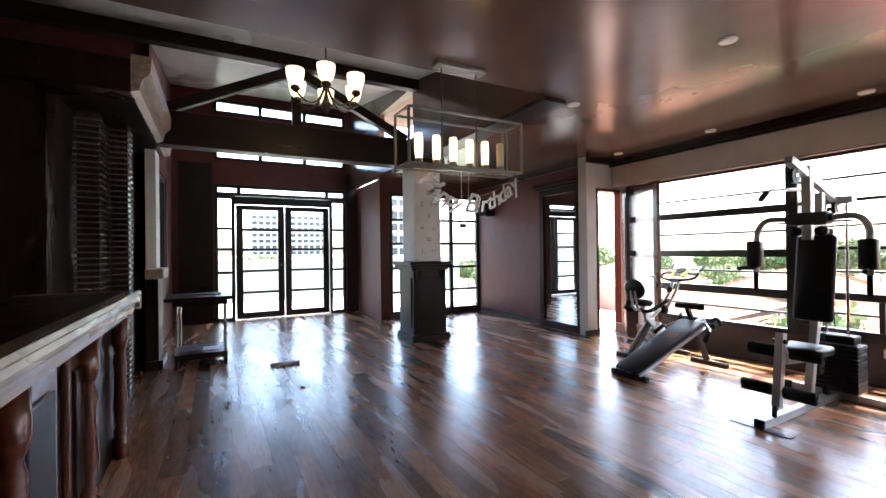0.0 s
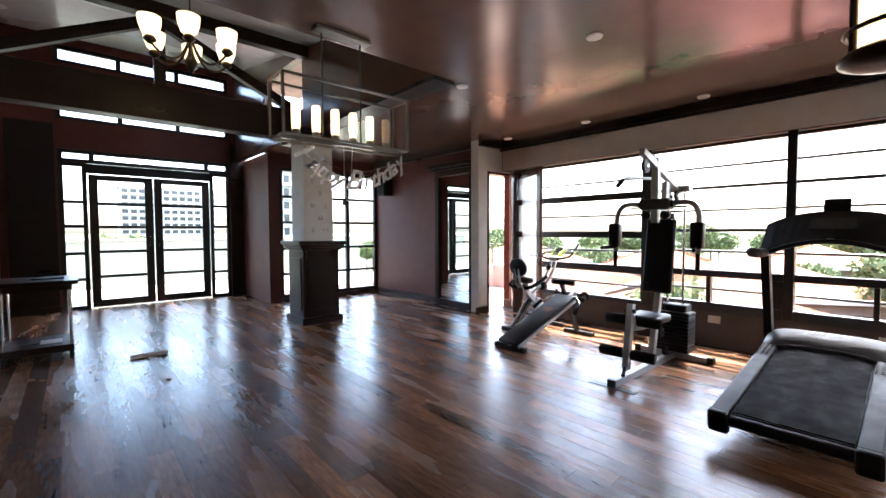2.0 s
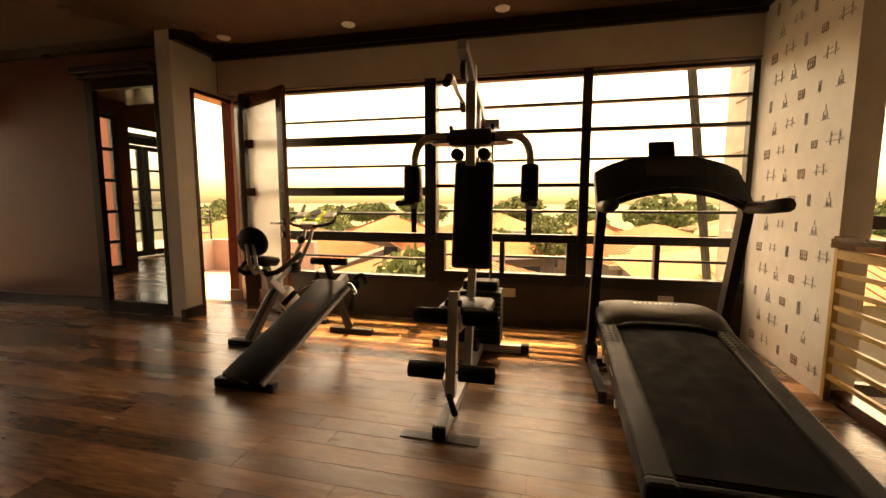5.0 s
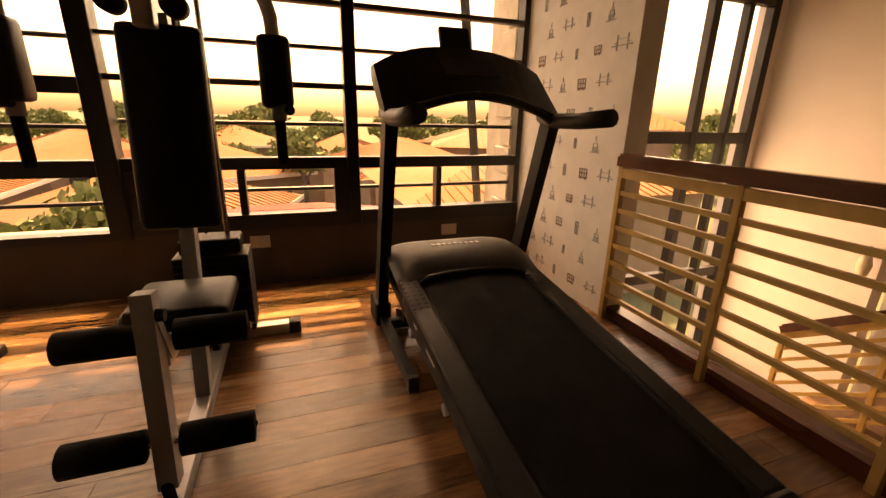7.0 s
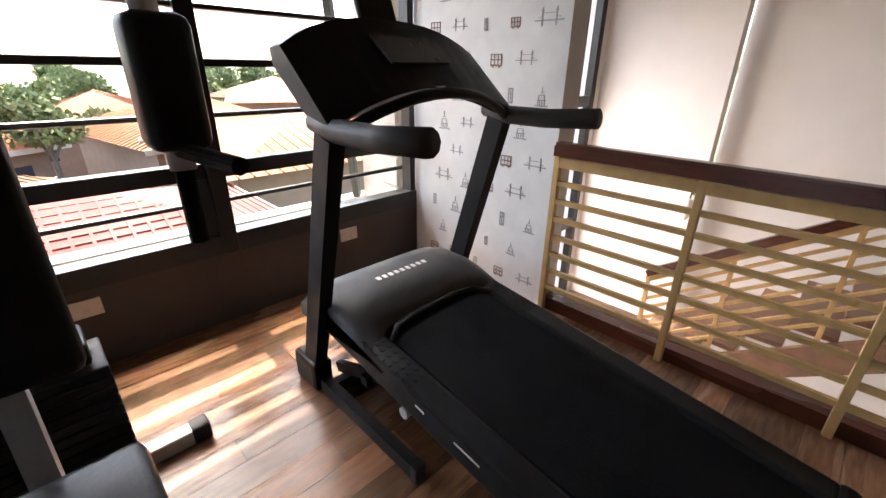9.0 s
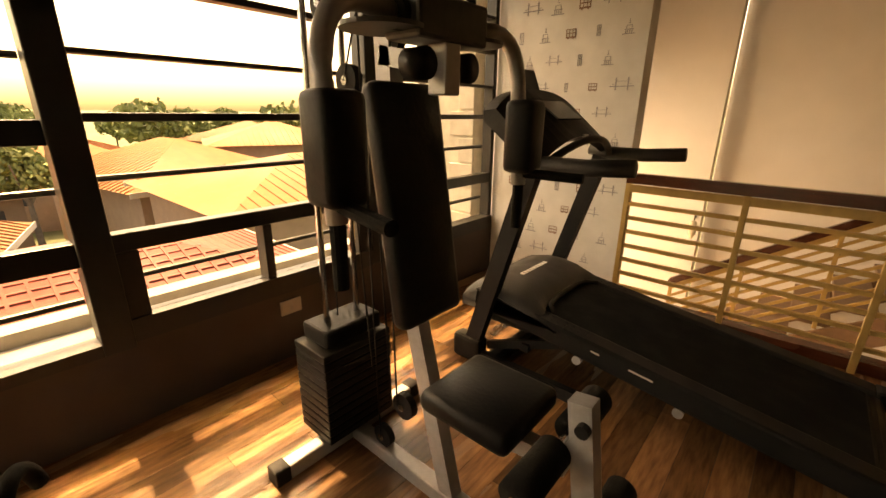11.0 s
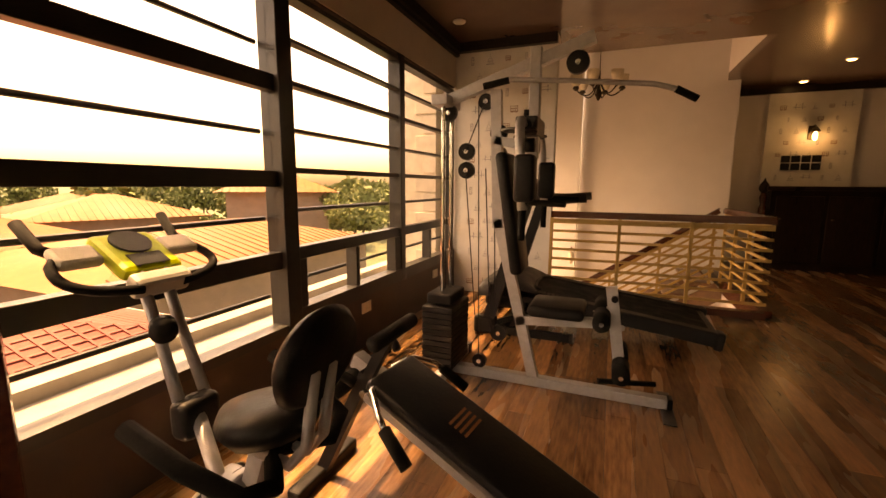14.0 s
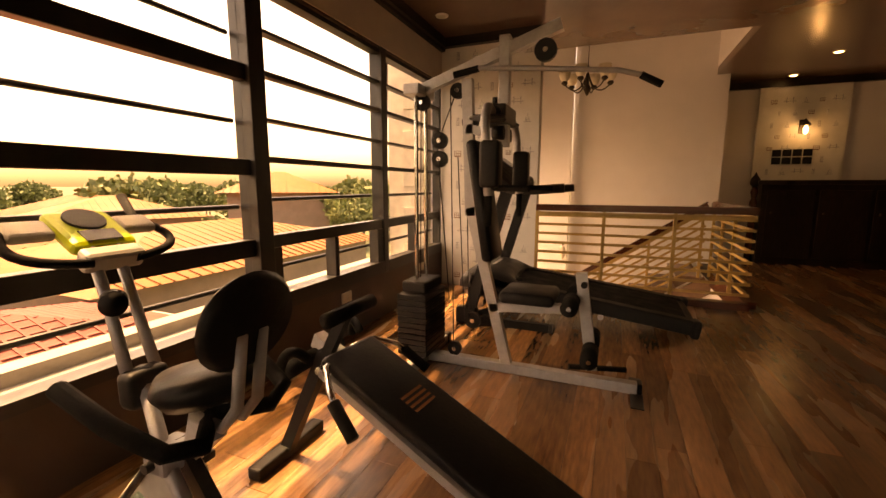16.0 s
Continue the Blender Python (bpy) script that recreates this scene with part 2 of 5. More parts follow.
# ---- structure ----
XW, CZ = 5.07, 2.68
WS = dict(kind="structure")
solid("wall_east", boxes((5.0, 5.2, 2.6, 4.72, -0.05, 0.36), (5.0, 5.2, 0.0, 2.6, -0.05, 0.38), (5.02, 5.2, 0.0, 4.97, 2.25, CZ + 0.1)),
      M_SILL, "dark sill wall and pale band over the long window", "wall", **WS)
solid("wall_band", boxes((5.005, 5.018, 0.0, 4.95, 2.255, CZ)), M_CREAM, "cream painted band above the window", "wall", **WS)
solid("wall_balcony", boxes((4.46, 4.66, 4.97, 5.13, 0.0, CZ), (4.66, 5.4, 4.97, 5.13, 2.22, CZ), (5.3, 5.4, 4.97, 5.13, 0, 2.22), (5.2, 5.4, 4.66, 4.97, 0, CZ)),
      M_CREAM, "cream wall round the balcony doorway", "wall", **WS)
solid("wall_mirror", boxes((4.6, 4.75, 5.13, 8.2, 0, CZ)), M_REDWALL, "red brown painted wall beside the mirror", "wall", **WS)
solid("wall_far", boxes((2.42, 4.6, 8.08, 8.22, 2.44, CZ), (2.42, 2.55, 8.08, 8.22, 0, 2.44), (2.55, 4.6, 8.08, 8.22, 0, 0.07)),
      M_REDWALL, "red brown wall round the far window", "wall", **WS)
solid("wall_bay", boxes((2.35, 2.42, 8.08, 9.53, 0, CZ)), M_REDWALL, "red brown return wall beside the doors", "wall", **WS)
solid("wall_north", boxes((-1.25, -0.42, 9.53, 9.7, 0, 4.5), (2.1, 2.42, 9.53, 9.7, 0, 4.5), (-0.42, 2.1, 9.53, 9.7, 2.63, 3.09),
      (-0.42, 2.1, 9.53, 9.7, 3.3, 3.98), (-0.42, 2.1, 9.53, 9.7, 4.26, 4.5)), M_REDWALL, "red brown wall above the terrace doors", "wall", **WS)
solid("wall_bay_upper", boxes((2.2, 2.32, 3.35, 6.2, CZ + 0.1, 3.9), (2.2, 2.32, 6.2, 9.53, CZ, 3.0), (2.2, 2.32, 7.7, 9.53, 3.0, 4.5), (2.2, 2.32, 6.2, 7.7, 3.75, 4.5)),
      M_CEIL, "glossy brown side of the raised bay", "wall", **WS)
# unseen slab, added outside so no sun patch falls through the side clerestory
solid("clerestory_sun_block", boxes((2.32, 3.0, 5.9, 8.2, 3.76, 3.86)), M_CONC, "unseen slab added to keep sun out of the side clerestory", "eave", **WS)
solid("wall_bay_front", boxes((-3.4, 2.32, 3.24, 3.35, CZ + 0.1, 3.5)), M_CEIL, "brown face at the front of the raised bay", "wall", **WS)
solid("wall_west", boxes((-1.25, -1.1, 6.7, 9.53, 0, 1.0), (-1.25, -1.1, 6.7, 7.6, 1.0, 4.5), (-1.25, -1.1, 8.6, 9.53, 1.0, 4.5), (-1.25, -1.1, 7.6, 8.6, 2.5, 4.5),
      (-3.55, -3.4, -3.6, 6.7, 0, 3.9), (-3.4, -1.1, 6.7, 6.85, 0, 4.5)), M_REDWALL, "dark red brown side wall", "wall", **WS)
solid("wall_south", boxes((-3.4, 1.9, -3.6, -3.45, 0, CZ)), M_WHITE, "white back wall beyond the bar", "wall", **WS)
solid("wall_stairwell", boxes((1.78, 3.85, -2.85, -2.7, -3.2, 4.2), (3.85, 5.2, -2.65, -2.5, -3.2, 4.2), (1.78, 1.9, -3.6, -2.85, -3.2, 4.2), (1.9, 1.94, -2.7, -0.74, CZ + 0.1, 4.2),
      (1.94, 5.2, -0.78, -0.7, CZ + 0.1, 4.2), (5.0, 5.2, -0.62, -0.13, -3.2, 4.2), (5.0, 5.2, -2.5, -2.42, -3.2, 4.2), (5.0, 5.2, -2.42, -0.62, 2.15, 4.2),
      (5.0, 5.2, -2.42, -0.62, -3.2, -2.2)), M_WHITE, "white plaster walls of the stairwell", "wall", **WS)
solid("wall_well_side", boxes((1.9, 1.98, -2.7, -0.06, -3.2, -0.12), (1.98, 5.0, -0.1, -0.02, -3.2, -0.12)), M_WHITE, "white sides of the stairwell below the floor", "wall", **WS)
paper_wall = solid("wall_paper", boxes((3.93, 5.0, -0.13, 0.016, 0, CZ)), M_PAPER, "wall with pale city print wallpaper", "wall", **WS)
solid("ceiling", boxes((-3.4, 5.02, -0.74, 3.35, CZ, CZ + 0.1), (2.2, 5.02, 3.35, 5.13, CZ, CZ + 0.1), (2.2, 4.75, 5.13, 8.22, CZ, CZ + 0.1), (-3.4, 1.94, -3.6, -0.74, CZ, CZ + 0.1)),
      M_CEIL, "glossy dark brown flat ceiling", "ceiling", **WS)
solid("ceiling_stairwell", boxes((1.8, 5.2, -2.85, -0.7, 4.1, 4.2)), M_WHITE, "white high ceiling over the stairs", "ceiling", **WS)
solid("ceiling_bay", prism([(3.24, 3.32), (9.7, 4.42), (9.7, 4.52), (3.24, 3.42)], -3.4, 2.32, axis="x"), M_BAYCEIL, "pale glossy sloped ceiling of the raised bay", "ceiling", **WS)
solid("floor_lower", boxes((1.78, 5.2, -2.85, 0.0, -3.3, -3.2)), M_WHITE, "pale floor at the foot of the stairs", "floor", **WS)
solid("trim_cornice", boxes((4.93, 5.005, 0.016, 4.97, CZ - 0.09, CZ), (4.96, 5.005, 0.016, 4.97, CZ - 0.12, CZ - 0.09), (4.46, 4.93, 4.9, 4.97, CZ - 0.09, CZ), (3.93, 4.93, 0.016, 0.09, CZ - 0.09, CZ),
      (4.53, 4.6, 5.13, 8.08, CZ - 0.09, CZ), (-3.4, 1.9, -3.45, -3.38, CZ - 0.1, CZ)), M_TRIM, "dark wood cornice along the ceiling", "trim", **WS)
solid("baseboard", boxes((4.4, 4.66, 4.93, 4.97, 0, 0.09), (4.56, 4.6, 6.0, 8.08, 0, 0.1), (2.55, 4.56, 8.04, 8.08, 0, 0.07), (2.1, 2.35, 9.49, 9.53, 0, 0.1), (-1.1, -0.42, 9.49, 9.53, 0, 0.1)), M_TRIM, "dark baseboard", "trim", **WS)
solid("trim_stair_kerb", boxes((1.98, 3.93, -0.12, -0.02, -0.12, 0.06), (1.9, 2.0, -1.7, -0.12, -0.12, 0.06)), M_MAHOG, "brown wooden kerb along the stairwell", "trim", **WS)


def bar_window(name, label, y0, y1, thick, thin, z0, z1, posts, foot=0.05):
    """A panel of the long window: dark frame bars, outer rails and clear panes."""
    w = thing(name, (XW, y0, z0), label, "window", kind="structure")
    part("frame", boxes((5.02, 5.1, y0, y1, z1 - 0.03, z1), (5.0, 5.1, y0, y1, z0, z0 + foot)), M_FRAME, w)
    for a, b in thick:
        part("transom", boxes((5.02, 5.09, y0, y1, a, b), bev=0.004), M_FRAME, w)
    for z in thin:
        part("rail", rod((5.14, y0, z), (5.14, y1, z), 0.014, 8), M_DARKSTEEL, w)
    for ya, yb, za, zb in posts:
        part("mullion", boxes((5.01, 5.1, ya, yb, za, zb), bev=0.004), M_FRAME, w)
    pane = part("pane", boxes((5.055, 5.06, y0, y1, z0 + foot, z1 - 0.03)), M_GLASS, w)
    pane.visible_shadow = False
    return w


bar_window("window_1", "long black framed window with horizontal bars beside the balcony door", 2.71, 4.72, [(1.68, 1.765), (1.185, 1.27), (0.735, 0.83)],
           [1.935, 1.48, 1.01, 0.565], 0.36, 2.23, [(4.67, 4.72, 0.41, 2.2)])
LIGHT_BARS = [(1.965, 1.985), (1.735, 1.765), (1.49, 1.51), (1.262, 1.295), (0.765, 0.84)]
bar_window("window_2", "black framed window with thin horizontal bars", 1.32, 2.6, LIGHT_BARS,
           [1.045, 0.62], 0.38, 2.23, [(1.955, 2.0, 0.48, 0.765), (2.52, 2.6, 0.48, 0.765), (1.32, 1.41, 0.48, 0.765)], 0.1)
bar_window("window_3", "black framed window with thin bars beside the papered wall", 0.016, 1.24, LIGHT_BARS,
           [1.045, 0.62], 0.38, 2.23, [(0.65, 0.69, 0.48, 0.765), (0.016, 0.06, 0.48, 2.2)], 0.1)
solid("window_4", boxes((4.99, 5.12, 2.6, 2.71, 0.36, 2.25), (5.0, 5.12, 1.24, 1.32, 0.38, 2.25), bev=0.006), M_FRAME, "thick black posts between the window panels", "window", **WS)

# balcony door, open into the room
dm = Matrix.Translation((5.22, 4.93, 0)) @ Matrix.Rotation(math.atan2(-0.87, -0.46), 4, 'Z')
door = thing("door_1", (5.22, 4.93, 0.02), "open balcony door with a brown frame and frosted glass", "door", kind="structure")
part("stile", boxes((0.0, 0.1, -0.02, 0.02, 0.02, 2.2), bev=0.004), M_MAHOG, door, m=dm)
part("stile", boxes((0.94, 1.06, -0.02, 0.02, 0.02, 2.2), bev=0.004), M_MAHOG, door, m=dm)
part("rail", boxes((0.1, 0.94, -0.02, 0.02, 2.09, 2.2), bev=0.004), M_MAHOG, door, m=dm)
part("rail", boxes((0.1, 0.94, -0.02, 0.02, 0.02, 0.2), bev=0.004), M_MAHOG, door, m=dm)
part("pane", boxes((0.1, 0.94, -0.006, 0.006, 0.2, 2.09)), M_FROST, door, m=dm)
for s in (-1, 1):
    h = part("handle", tube([(1.0, s * 0.02, 0.92), (1.0, s * 0.07, 0.92), (0.98, s * 0.075, 0.92), (0.87, s * 0.075, 0.92)], 0.011), M_CHROME, door, "chrome lever handle", True, dm)
    part("rosette", rod((1.0, s * 0.02, 0.92), (1.0, s * 0.032, 0.92), 0.03, 16), M_CHROME, h, m=dm)
    part("lock", rod((1.0, s * 0.02, 0.81), (1.0, s * 0.04, 0.81), 0.028, 16), M_CHROME, door, "round chrome lock", m=dm)
solid("door_frame", boxes((4.66, 4.7, 4.96, 5.14, 0, 2.22), (5.26, 5.3, 4.96, 5.14, 0, 2.22), (4.7, 5.26, 4.96, 5.14, 2.18, 2.22)), M_MAHOG, "brown frame of the balcony doorway", "door frame", **WS)


def grid_window(name, label, x0, x1, y, z0, z1, bars_z, mull, depth=0.07):
    w = thing(name, (x0, y, z0), label, "window", kind="structure")
    part("frame", boxes((x0, x1, y, y + depth, z0, z0 + 0.06), (x0, x1, y, y + depth, z1 - 0.06, z1), (x0, x0 + 0.06, y, y + depth, z0 + 0.06, z1 - 0.06), (x1 - 0.06, x1, y, y + depth, z0 + 0.06, z1 - 0.06)), M_FRAME, w)
    for z in bars_z:
        part("glazing_bar", boxes((x0 + 0.06, x1 - 0.06, y + 0.005, y + depth - 0.005, z - 0.025, z + 0.025), bev=0.003), M_FRAME, w)
    for x in mull:
        part("mullion", boxes((x - 0.035, x + 0.035, y - 0.002, y + depth + 0.002, z0 + 0.06, z1 - 0.06), bev=0.003), M_FRAME, w)
    pane = part("pane", boxes((x0 + 0.06, x1 - 0.06, y + depth / 2 - 0.002, y + depth / 2 + 0.002, z0 + 0.06, z1 - 0.06)), M_GLASS, w)
    pane.visible_shadow = False
    return w


grid_window("window_5", "tall dark framed window with ladder glazing bars", 2.55, 4.6, 8.1, 0.07, 2.44, [0.5, 0.97, 1.45, 1.92], [3.2, 3.92])
grid_window("window_6", "narrow sidelight beside the terrace doors", -0.42, -0.07, 9.56, 0.0, 2.42, [0.5, 0.93, 1.38, 1.78], [])
grid_window("window_7", "narrow sidelight beside the terrace doors", 1.75, 2.1, 9.56, 0.0, 2.42, [0.5, 0.93, 1.38, 1.78], [])
grid_window("window_8", "low transom strip over the terrace doors", -0.42, 2.1, 9.56, 2.42, 2.63, [], [0.0, 1.7], 0.065)
grid_window("window_9", "clerestory strip of three panes", -0.42, 2.1, 9.56, 3.09, 3.3, [], [0.4, 1.25])
grid_window("window_10", "high clerestory strip of three panes", -0.42, 2.1, 9.56, 3.98, 4.26, [], [0.4, 1.25])
for k, (x0, x1, hx) in enumerate(((-0.05, 0.83, 0.77), (0.85, 1.73, 0.91))):
    d = thing(f"door_{k + 2}", (x0, 9.56, 0.02), "closed dark wooden terrace door with five glass panes", "door", kind="structure")
    part("stile", boxes((x0, x0 + 0.12, 9.55, 9.6, 0.02, 2.24), bev=0.004), M_FRAME, d)
    part("stile", boxes((x1 - 0.12, x1, 9.55, 9.6, 0.02, 2.24), bev=0.004), M_FRAME, d)
    part("rail", boxes((x0 + 0.12, x1 - 0.12, 9.55, 9.6, 0.02, 0.14)), M_FRAME, d)
    part("rail", boxes((x0 + 0.12, x1 - 0.12, 9.55, 9.6, 2.15, 2.24)), M_FRAME, d)
    for z in (0.53, 0.95, 1.37, 1.76):
        part("glazing_bar", boxes((x0 + 0.12, x1 - 0.12, 9.555, 9.595, z - 0.025, z + 0.025), bev=0.003), M_FRAME, d)
    part("pane", boxes((x0 + 0.12, x1 - 0.12, 9.573, 9.577, 0.14, 2.15)), M_GLASS, d).visible_shadow = False
    part("handle", tube([(hx, 9.55, 1.05), (hx, 9.5, 1.05), (hx, 9.5, 1.2), (hx, 9.55, 1.2)], 0.01), M_BRASS, d, "dark bronze pull handle")
solid("door_head", boxes((-0.07, 1.75, 9.55, 9.62, 2.26, 2.41)), M_FRAME, "dark wooden head over the terrace doors", "door frame", **WS)
solid("trim_door_panel", boxes((2.1, 2.34, 9.5, 9.53, 0.1, 3.0), (-1.0, -0.45, 9.5, 9.53, 0.1, 3.0)), M_TRIM, "dark panelling beside the terrace doors", "trim", **WS)

# stairwell window
w = thing("window_11", (5.04, -2.4, -2.2), "tall black framed stairwell window", "window", kind="structure")
for y0, y1 in ((-2.42, -2.34), (-2.11, -2.06), (-1.74, -1.66), (-0.66, -0.62)):
    part("mullion", boxes((5.0, 5.08, y0, y1, -2.2, 2.15), bev=0.004), M_FRAME, w)
part("grille_post", boxes((5.1, 5.16, -1.83, -1.76, -2.2, 2.15)), M_DARKSTEEL, w)
for z0, z1 in ((-2.2, -2.13), (-0.38, -0.29), (0.93, 1.03), (2.08, 2.15)):
    part("transom", boxes((5.005, 5.075, -2.42, -0.62, z0, z1)), M_FRAME, w)
part("pane", boxes((5.045, 5.05, -2.42, -0.62, -2.13, 2.08)), M_GLASS, w).visible_shadow = False
# added area lamp inside the opening, stands in for sky light to brighten the stairwell
well = bpy.data.lights.new("stairwell_sky_fill", 'AREA')
well.energy, well.shape, well.size, well.size_y, well.color = 9, 'RECTANGLE', 1.7, 3.0, (1, 0.97, 0.93)
new("stairwell_sky_fill", well).matrix_world = look((4.985, -1.52, -0.6), (3.0, -1.52, -0.6))
# west window
w = thing("window_12", (-1.2, 7.6, 1.0), "small side window with a dark frame", "window", kind="structure")
part("frame", boxes((-1.24, -1.12, 7.6, 7.66, 1.0, 2.5), (-1.24, -1.12, 8.54, 8.6, 1.0, 2.5), (-1.24, -1.12, 7.66, 8.54, 1.0, 1.06), (-1.24, -1.12, 7.66, 8.54, 2.44, 2.5)), M_FRAME, w)
part("pane", boxes((-1.18, -1.175, 7.66, 8.54, 1.06, 2.44)), M_GLASS, w).visible_shadow = False

# truss
truss = thing("roof_truss", (0.5, 5.95, 2.5), "dark wooden king post truss across the raised bay", "truss")
part("bottom_chord", boxes((-1.1, 2.04, 5.93, 6.15, 2.5, 2.88), bev=0.01), M_TRIM, truss)
part("top_beam", boxes((-3.3, 2.19, 5.95, 6.1, 3.62, 3.77), bev=0.01), M_TRIM, truss)
part("king_post", boxes((0.45, 0.56, 5.98, 6.08, 2.88, 3.62)), M_TRIM, truss)
part("strut", bar((0.46, 6.03, 3.58), (-0.9, 6.03, 2.9), 0.09, 0.11), M_TRIM, truss)
part("strut", bar((0.55, 6.03, 3.58), (2.0, 6.03, 2.9), 0.09, 0.11), M_TRIM, truss)

# ---- pillar, beam end, mirror ----
pil = thing("pillar", (2.32, 6.19, 0), "square pillar with a dark panelled wooden base and papered shaft", "pillar")
part("shaft", boxes((2.1, 2.52, 5.97, 6.39, 1.14, 2.5), bev=0.006), M_PAPER, pil, "pale printed wallpaper shaft")
part("base_body", boxes((2.06, 2.58, 5.93, 6.45, 0.1, 1.02), bev=0.008), M_WOOD, pil)
part("plinth", boxes((2.02, 2.62, 5.89, 6.49, 0, 0.1), bev=0.012), M_WOOD, pil)
for z0, z1, g in ((1.02, 1.06, 0.03), (1.06, 1.1, 0.06), (1.1, 1.15, 0.085)):
    part("cap_moulding", boxes((2.06 - g, 2.58 + g, 5.93 - g, 6.45 + g, z0, z1), bev=0.01), M_WOOD, pil)
for x0, x1 in ((2.13, 2.51),):
    part("panel", boxes((x0, x1, 5.915, 5.93, 0.2, 0.92), bev=0.006), M_WOOD, pil)
part("panel", boxes((2.045, 2.06, 6.0, 6.38, 0.2, 0.92), bev=0.006), M_WOOD, pil)
for x in (2.12, 2.5):
    part("bracket", prism([(5.93, 0.86), (5.87, 1.0), (5.86, 1.03), (5.93, 1.03)], x - 0.03, x + 0.03, axis="x"), M_WOOD, pil)
part("capital", boxes((2.0, 2.62, 5.88, 6.48, 2.5, 2.56), (2.04, 2.58, 5.92, 6.44, 2.56, CZ), bev=0.01), M_TRIM, pil)
solid("beam_side", boxes((2.2, 2.45, 3.35, 5.92, CZ - 0.04, CZ - 0.003)), M_TRIM, "dark edge board of the raised bay", "trim", kind="structure")

mir = thing("wall_mirror", (4.5, 5.55, 0), "tall standing mirror in a dark wooden surround with a cornice", "mirror")
part("glass", boxes((4.49, 4.495, 5.19, 5.92, 0.12, 2.2)), M_MIRROR, mir)
part("frame", boxes((4.46, 4.6, 5.135, 5.19, 0, 2.3), (4.46, 4.6, 5.92, 6.02, 0, 2.3), (4.46, 4.6, 5.19, 5.92, 0, 0.12), (4.46, 4.6, 5.19, 5.92, 2.2, 2.3), bev=0.006), M_WOOD, mir)
part("back_board", boxes((4.5, 4.6, 5.19, 5.92, 0.12, 2.2)), M_WOOD, mir)
part("cornice", boxes((4.42, 4.6, 5.135, 6.06, 2.3, 2.34), (4.38, 4.6, 5.135, 6.1, 2.34, 2.4), bev=0.012), M_WOOD, mir)

# ---- bar counter and ribbed screens ----
bar_c = thing("bar_counter", (-1.2, 2.5, 0), "dark wooden bar counter with a carved silvery edge and turned posts", "bar counter")
part("top", boxes((-1.5, -0.93, 0.95, 3.98, 1.01, 1.05), bev=0.006), M_WOOD, bar_c)
part("edge_moulding", prism([(-0.93, 0.9), (-0.91, 0.9), (-0.905, 0.93), (-0.885, 0.945), (-0.885, 0.965), (-0.868, 0.98), (-0.862, 1.0), (-0.87, 1.02), (-0.855, 1.035), (-0.86, 1.055), (-0.93, 1.055)], 0.95, 3.98), M_MOULD, bar_c, "carved silvery edge moulding")
part("end_moulding", boxes((-1.5, -0.86, 3.98, 4.02, 0.93, 1.055), bev=0.012), M_MOULD, bar_c)
part("body", boxes((-1.45, -1.0, 1.0, 3.92, 0, 1.0)), M_WOOD, bar_c)
for y in (1.2, 1.75, 2.3, 2.85):
    p = part("front_panel", boxes((-1.0, -0.975, y, y + 0.42, 0.12, 0.86), bev=0.01), M_MAHOG, bar_c)
    part("panel_field", boxes((-0.975, -0.962, y + 0.07, y + 0.35, 0.2, 0.78), bev=0.008), M_WOOD, p)
for y in (1.12, 2.22, 3.08, 3.86):
    part("turned_post", turned(-0.955, y, [(0.045, 0), (0.045, 0.12), (0.03, 0.14), (0.04, 0.17), (0.028, 0.2), (0.042, 0.32), (0.03, 0.5), (0.04, 0.62), (0.025, 0.68), (0.042, 0.72), (0.045, 0.75), (0.045, 0.9)], 14), M_MAHOG, bar_c, smooth=True)


def ribbed_screen(x, y, wd):
    s = thing("ribbed_column", (x, y, 0), "tall dark column ringed with bright ribs", "column", group="ribbed columns")
    part("core", boxes((x - wd, x + wd, y - wd, y + wd, 0, 2.48)), M_WOOD, s)
    for k in range(48):
        z = 0.06 + k * 0.05
        part("rib", boxes((x - wd - 0.018, x + wd + 0.018, y - wd - 0.018, y + wd + 0.018, z, z + 0.022), bev=0.008), M_RIB, s)
    return s


ribbed_screen(-1.33, 5.0, 0.075)
ribbed_screen(-1.17, 5.28, 0.065)
cab = thing("back_bar", (-1.7, 5.8, 0), "tall black wooden back bar with a projecting silvery cornice", "cabinet")
part("body", boxes((-3.3, -1.45, 4.4, 6.68, 0, 2.5)), M_WOOD, cab)
part("canopy", boxes((-3.3, -0.95, 4.3, 6.68, 2.5, 2.75), bev=0.01), M_WOOD, cab)
part("canopy_moulding", prism([(-0.95, 2.5), (-0.9, 2.52), (-0.88, 2.6), (-0.83, 2.66), (-0.82, 2.78), (-0.95, 2.78)], 4.3, 6.68), M_MOULD, cab, "silvery crown moulding")
lp = thing("half_pillar", (-0.98, 6.42, 0), "dark panelled half pillar with a papered shaft", "pillar")
part("base_body", boxes((-1.1, -0.98, 6.2, 6.64, 0.1, 1.02), bev=0.008), M_WOOD, lp)
part("plinth", boxes((-1.1, -0.94, 6.16, 6.67, 0, 0.1), bev=0.01), M_WOOD, lp)
part("cap_moulding", boxes((-1.1, -0.92, 6.14, 6.67, 1.02, 1.14), bev=0.02), M_MOULD, lp)
part("shaft", boxes((-1.1, -1.0, 6.24, 6.6, 1.14, 2.49)), M_PAPER, lp)

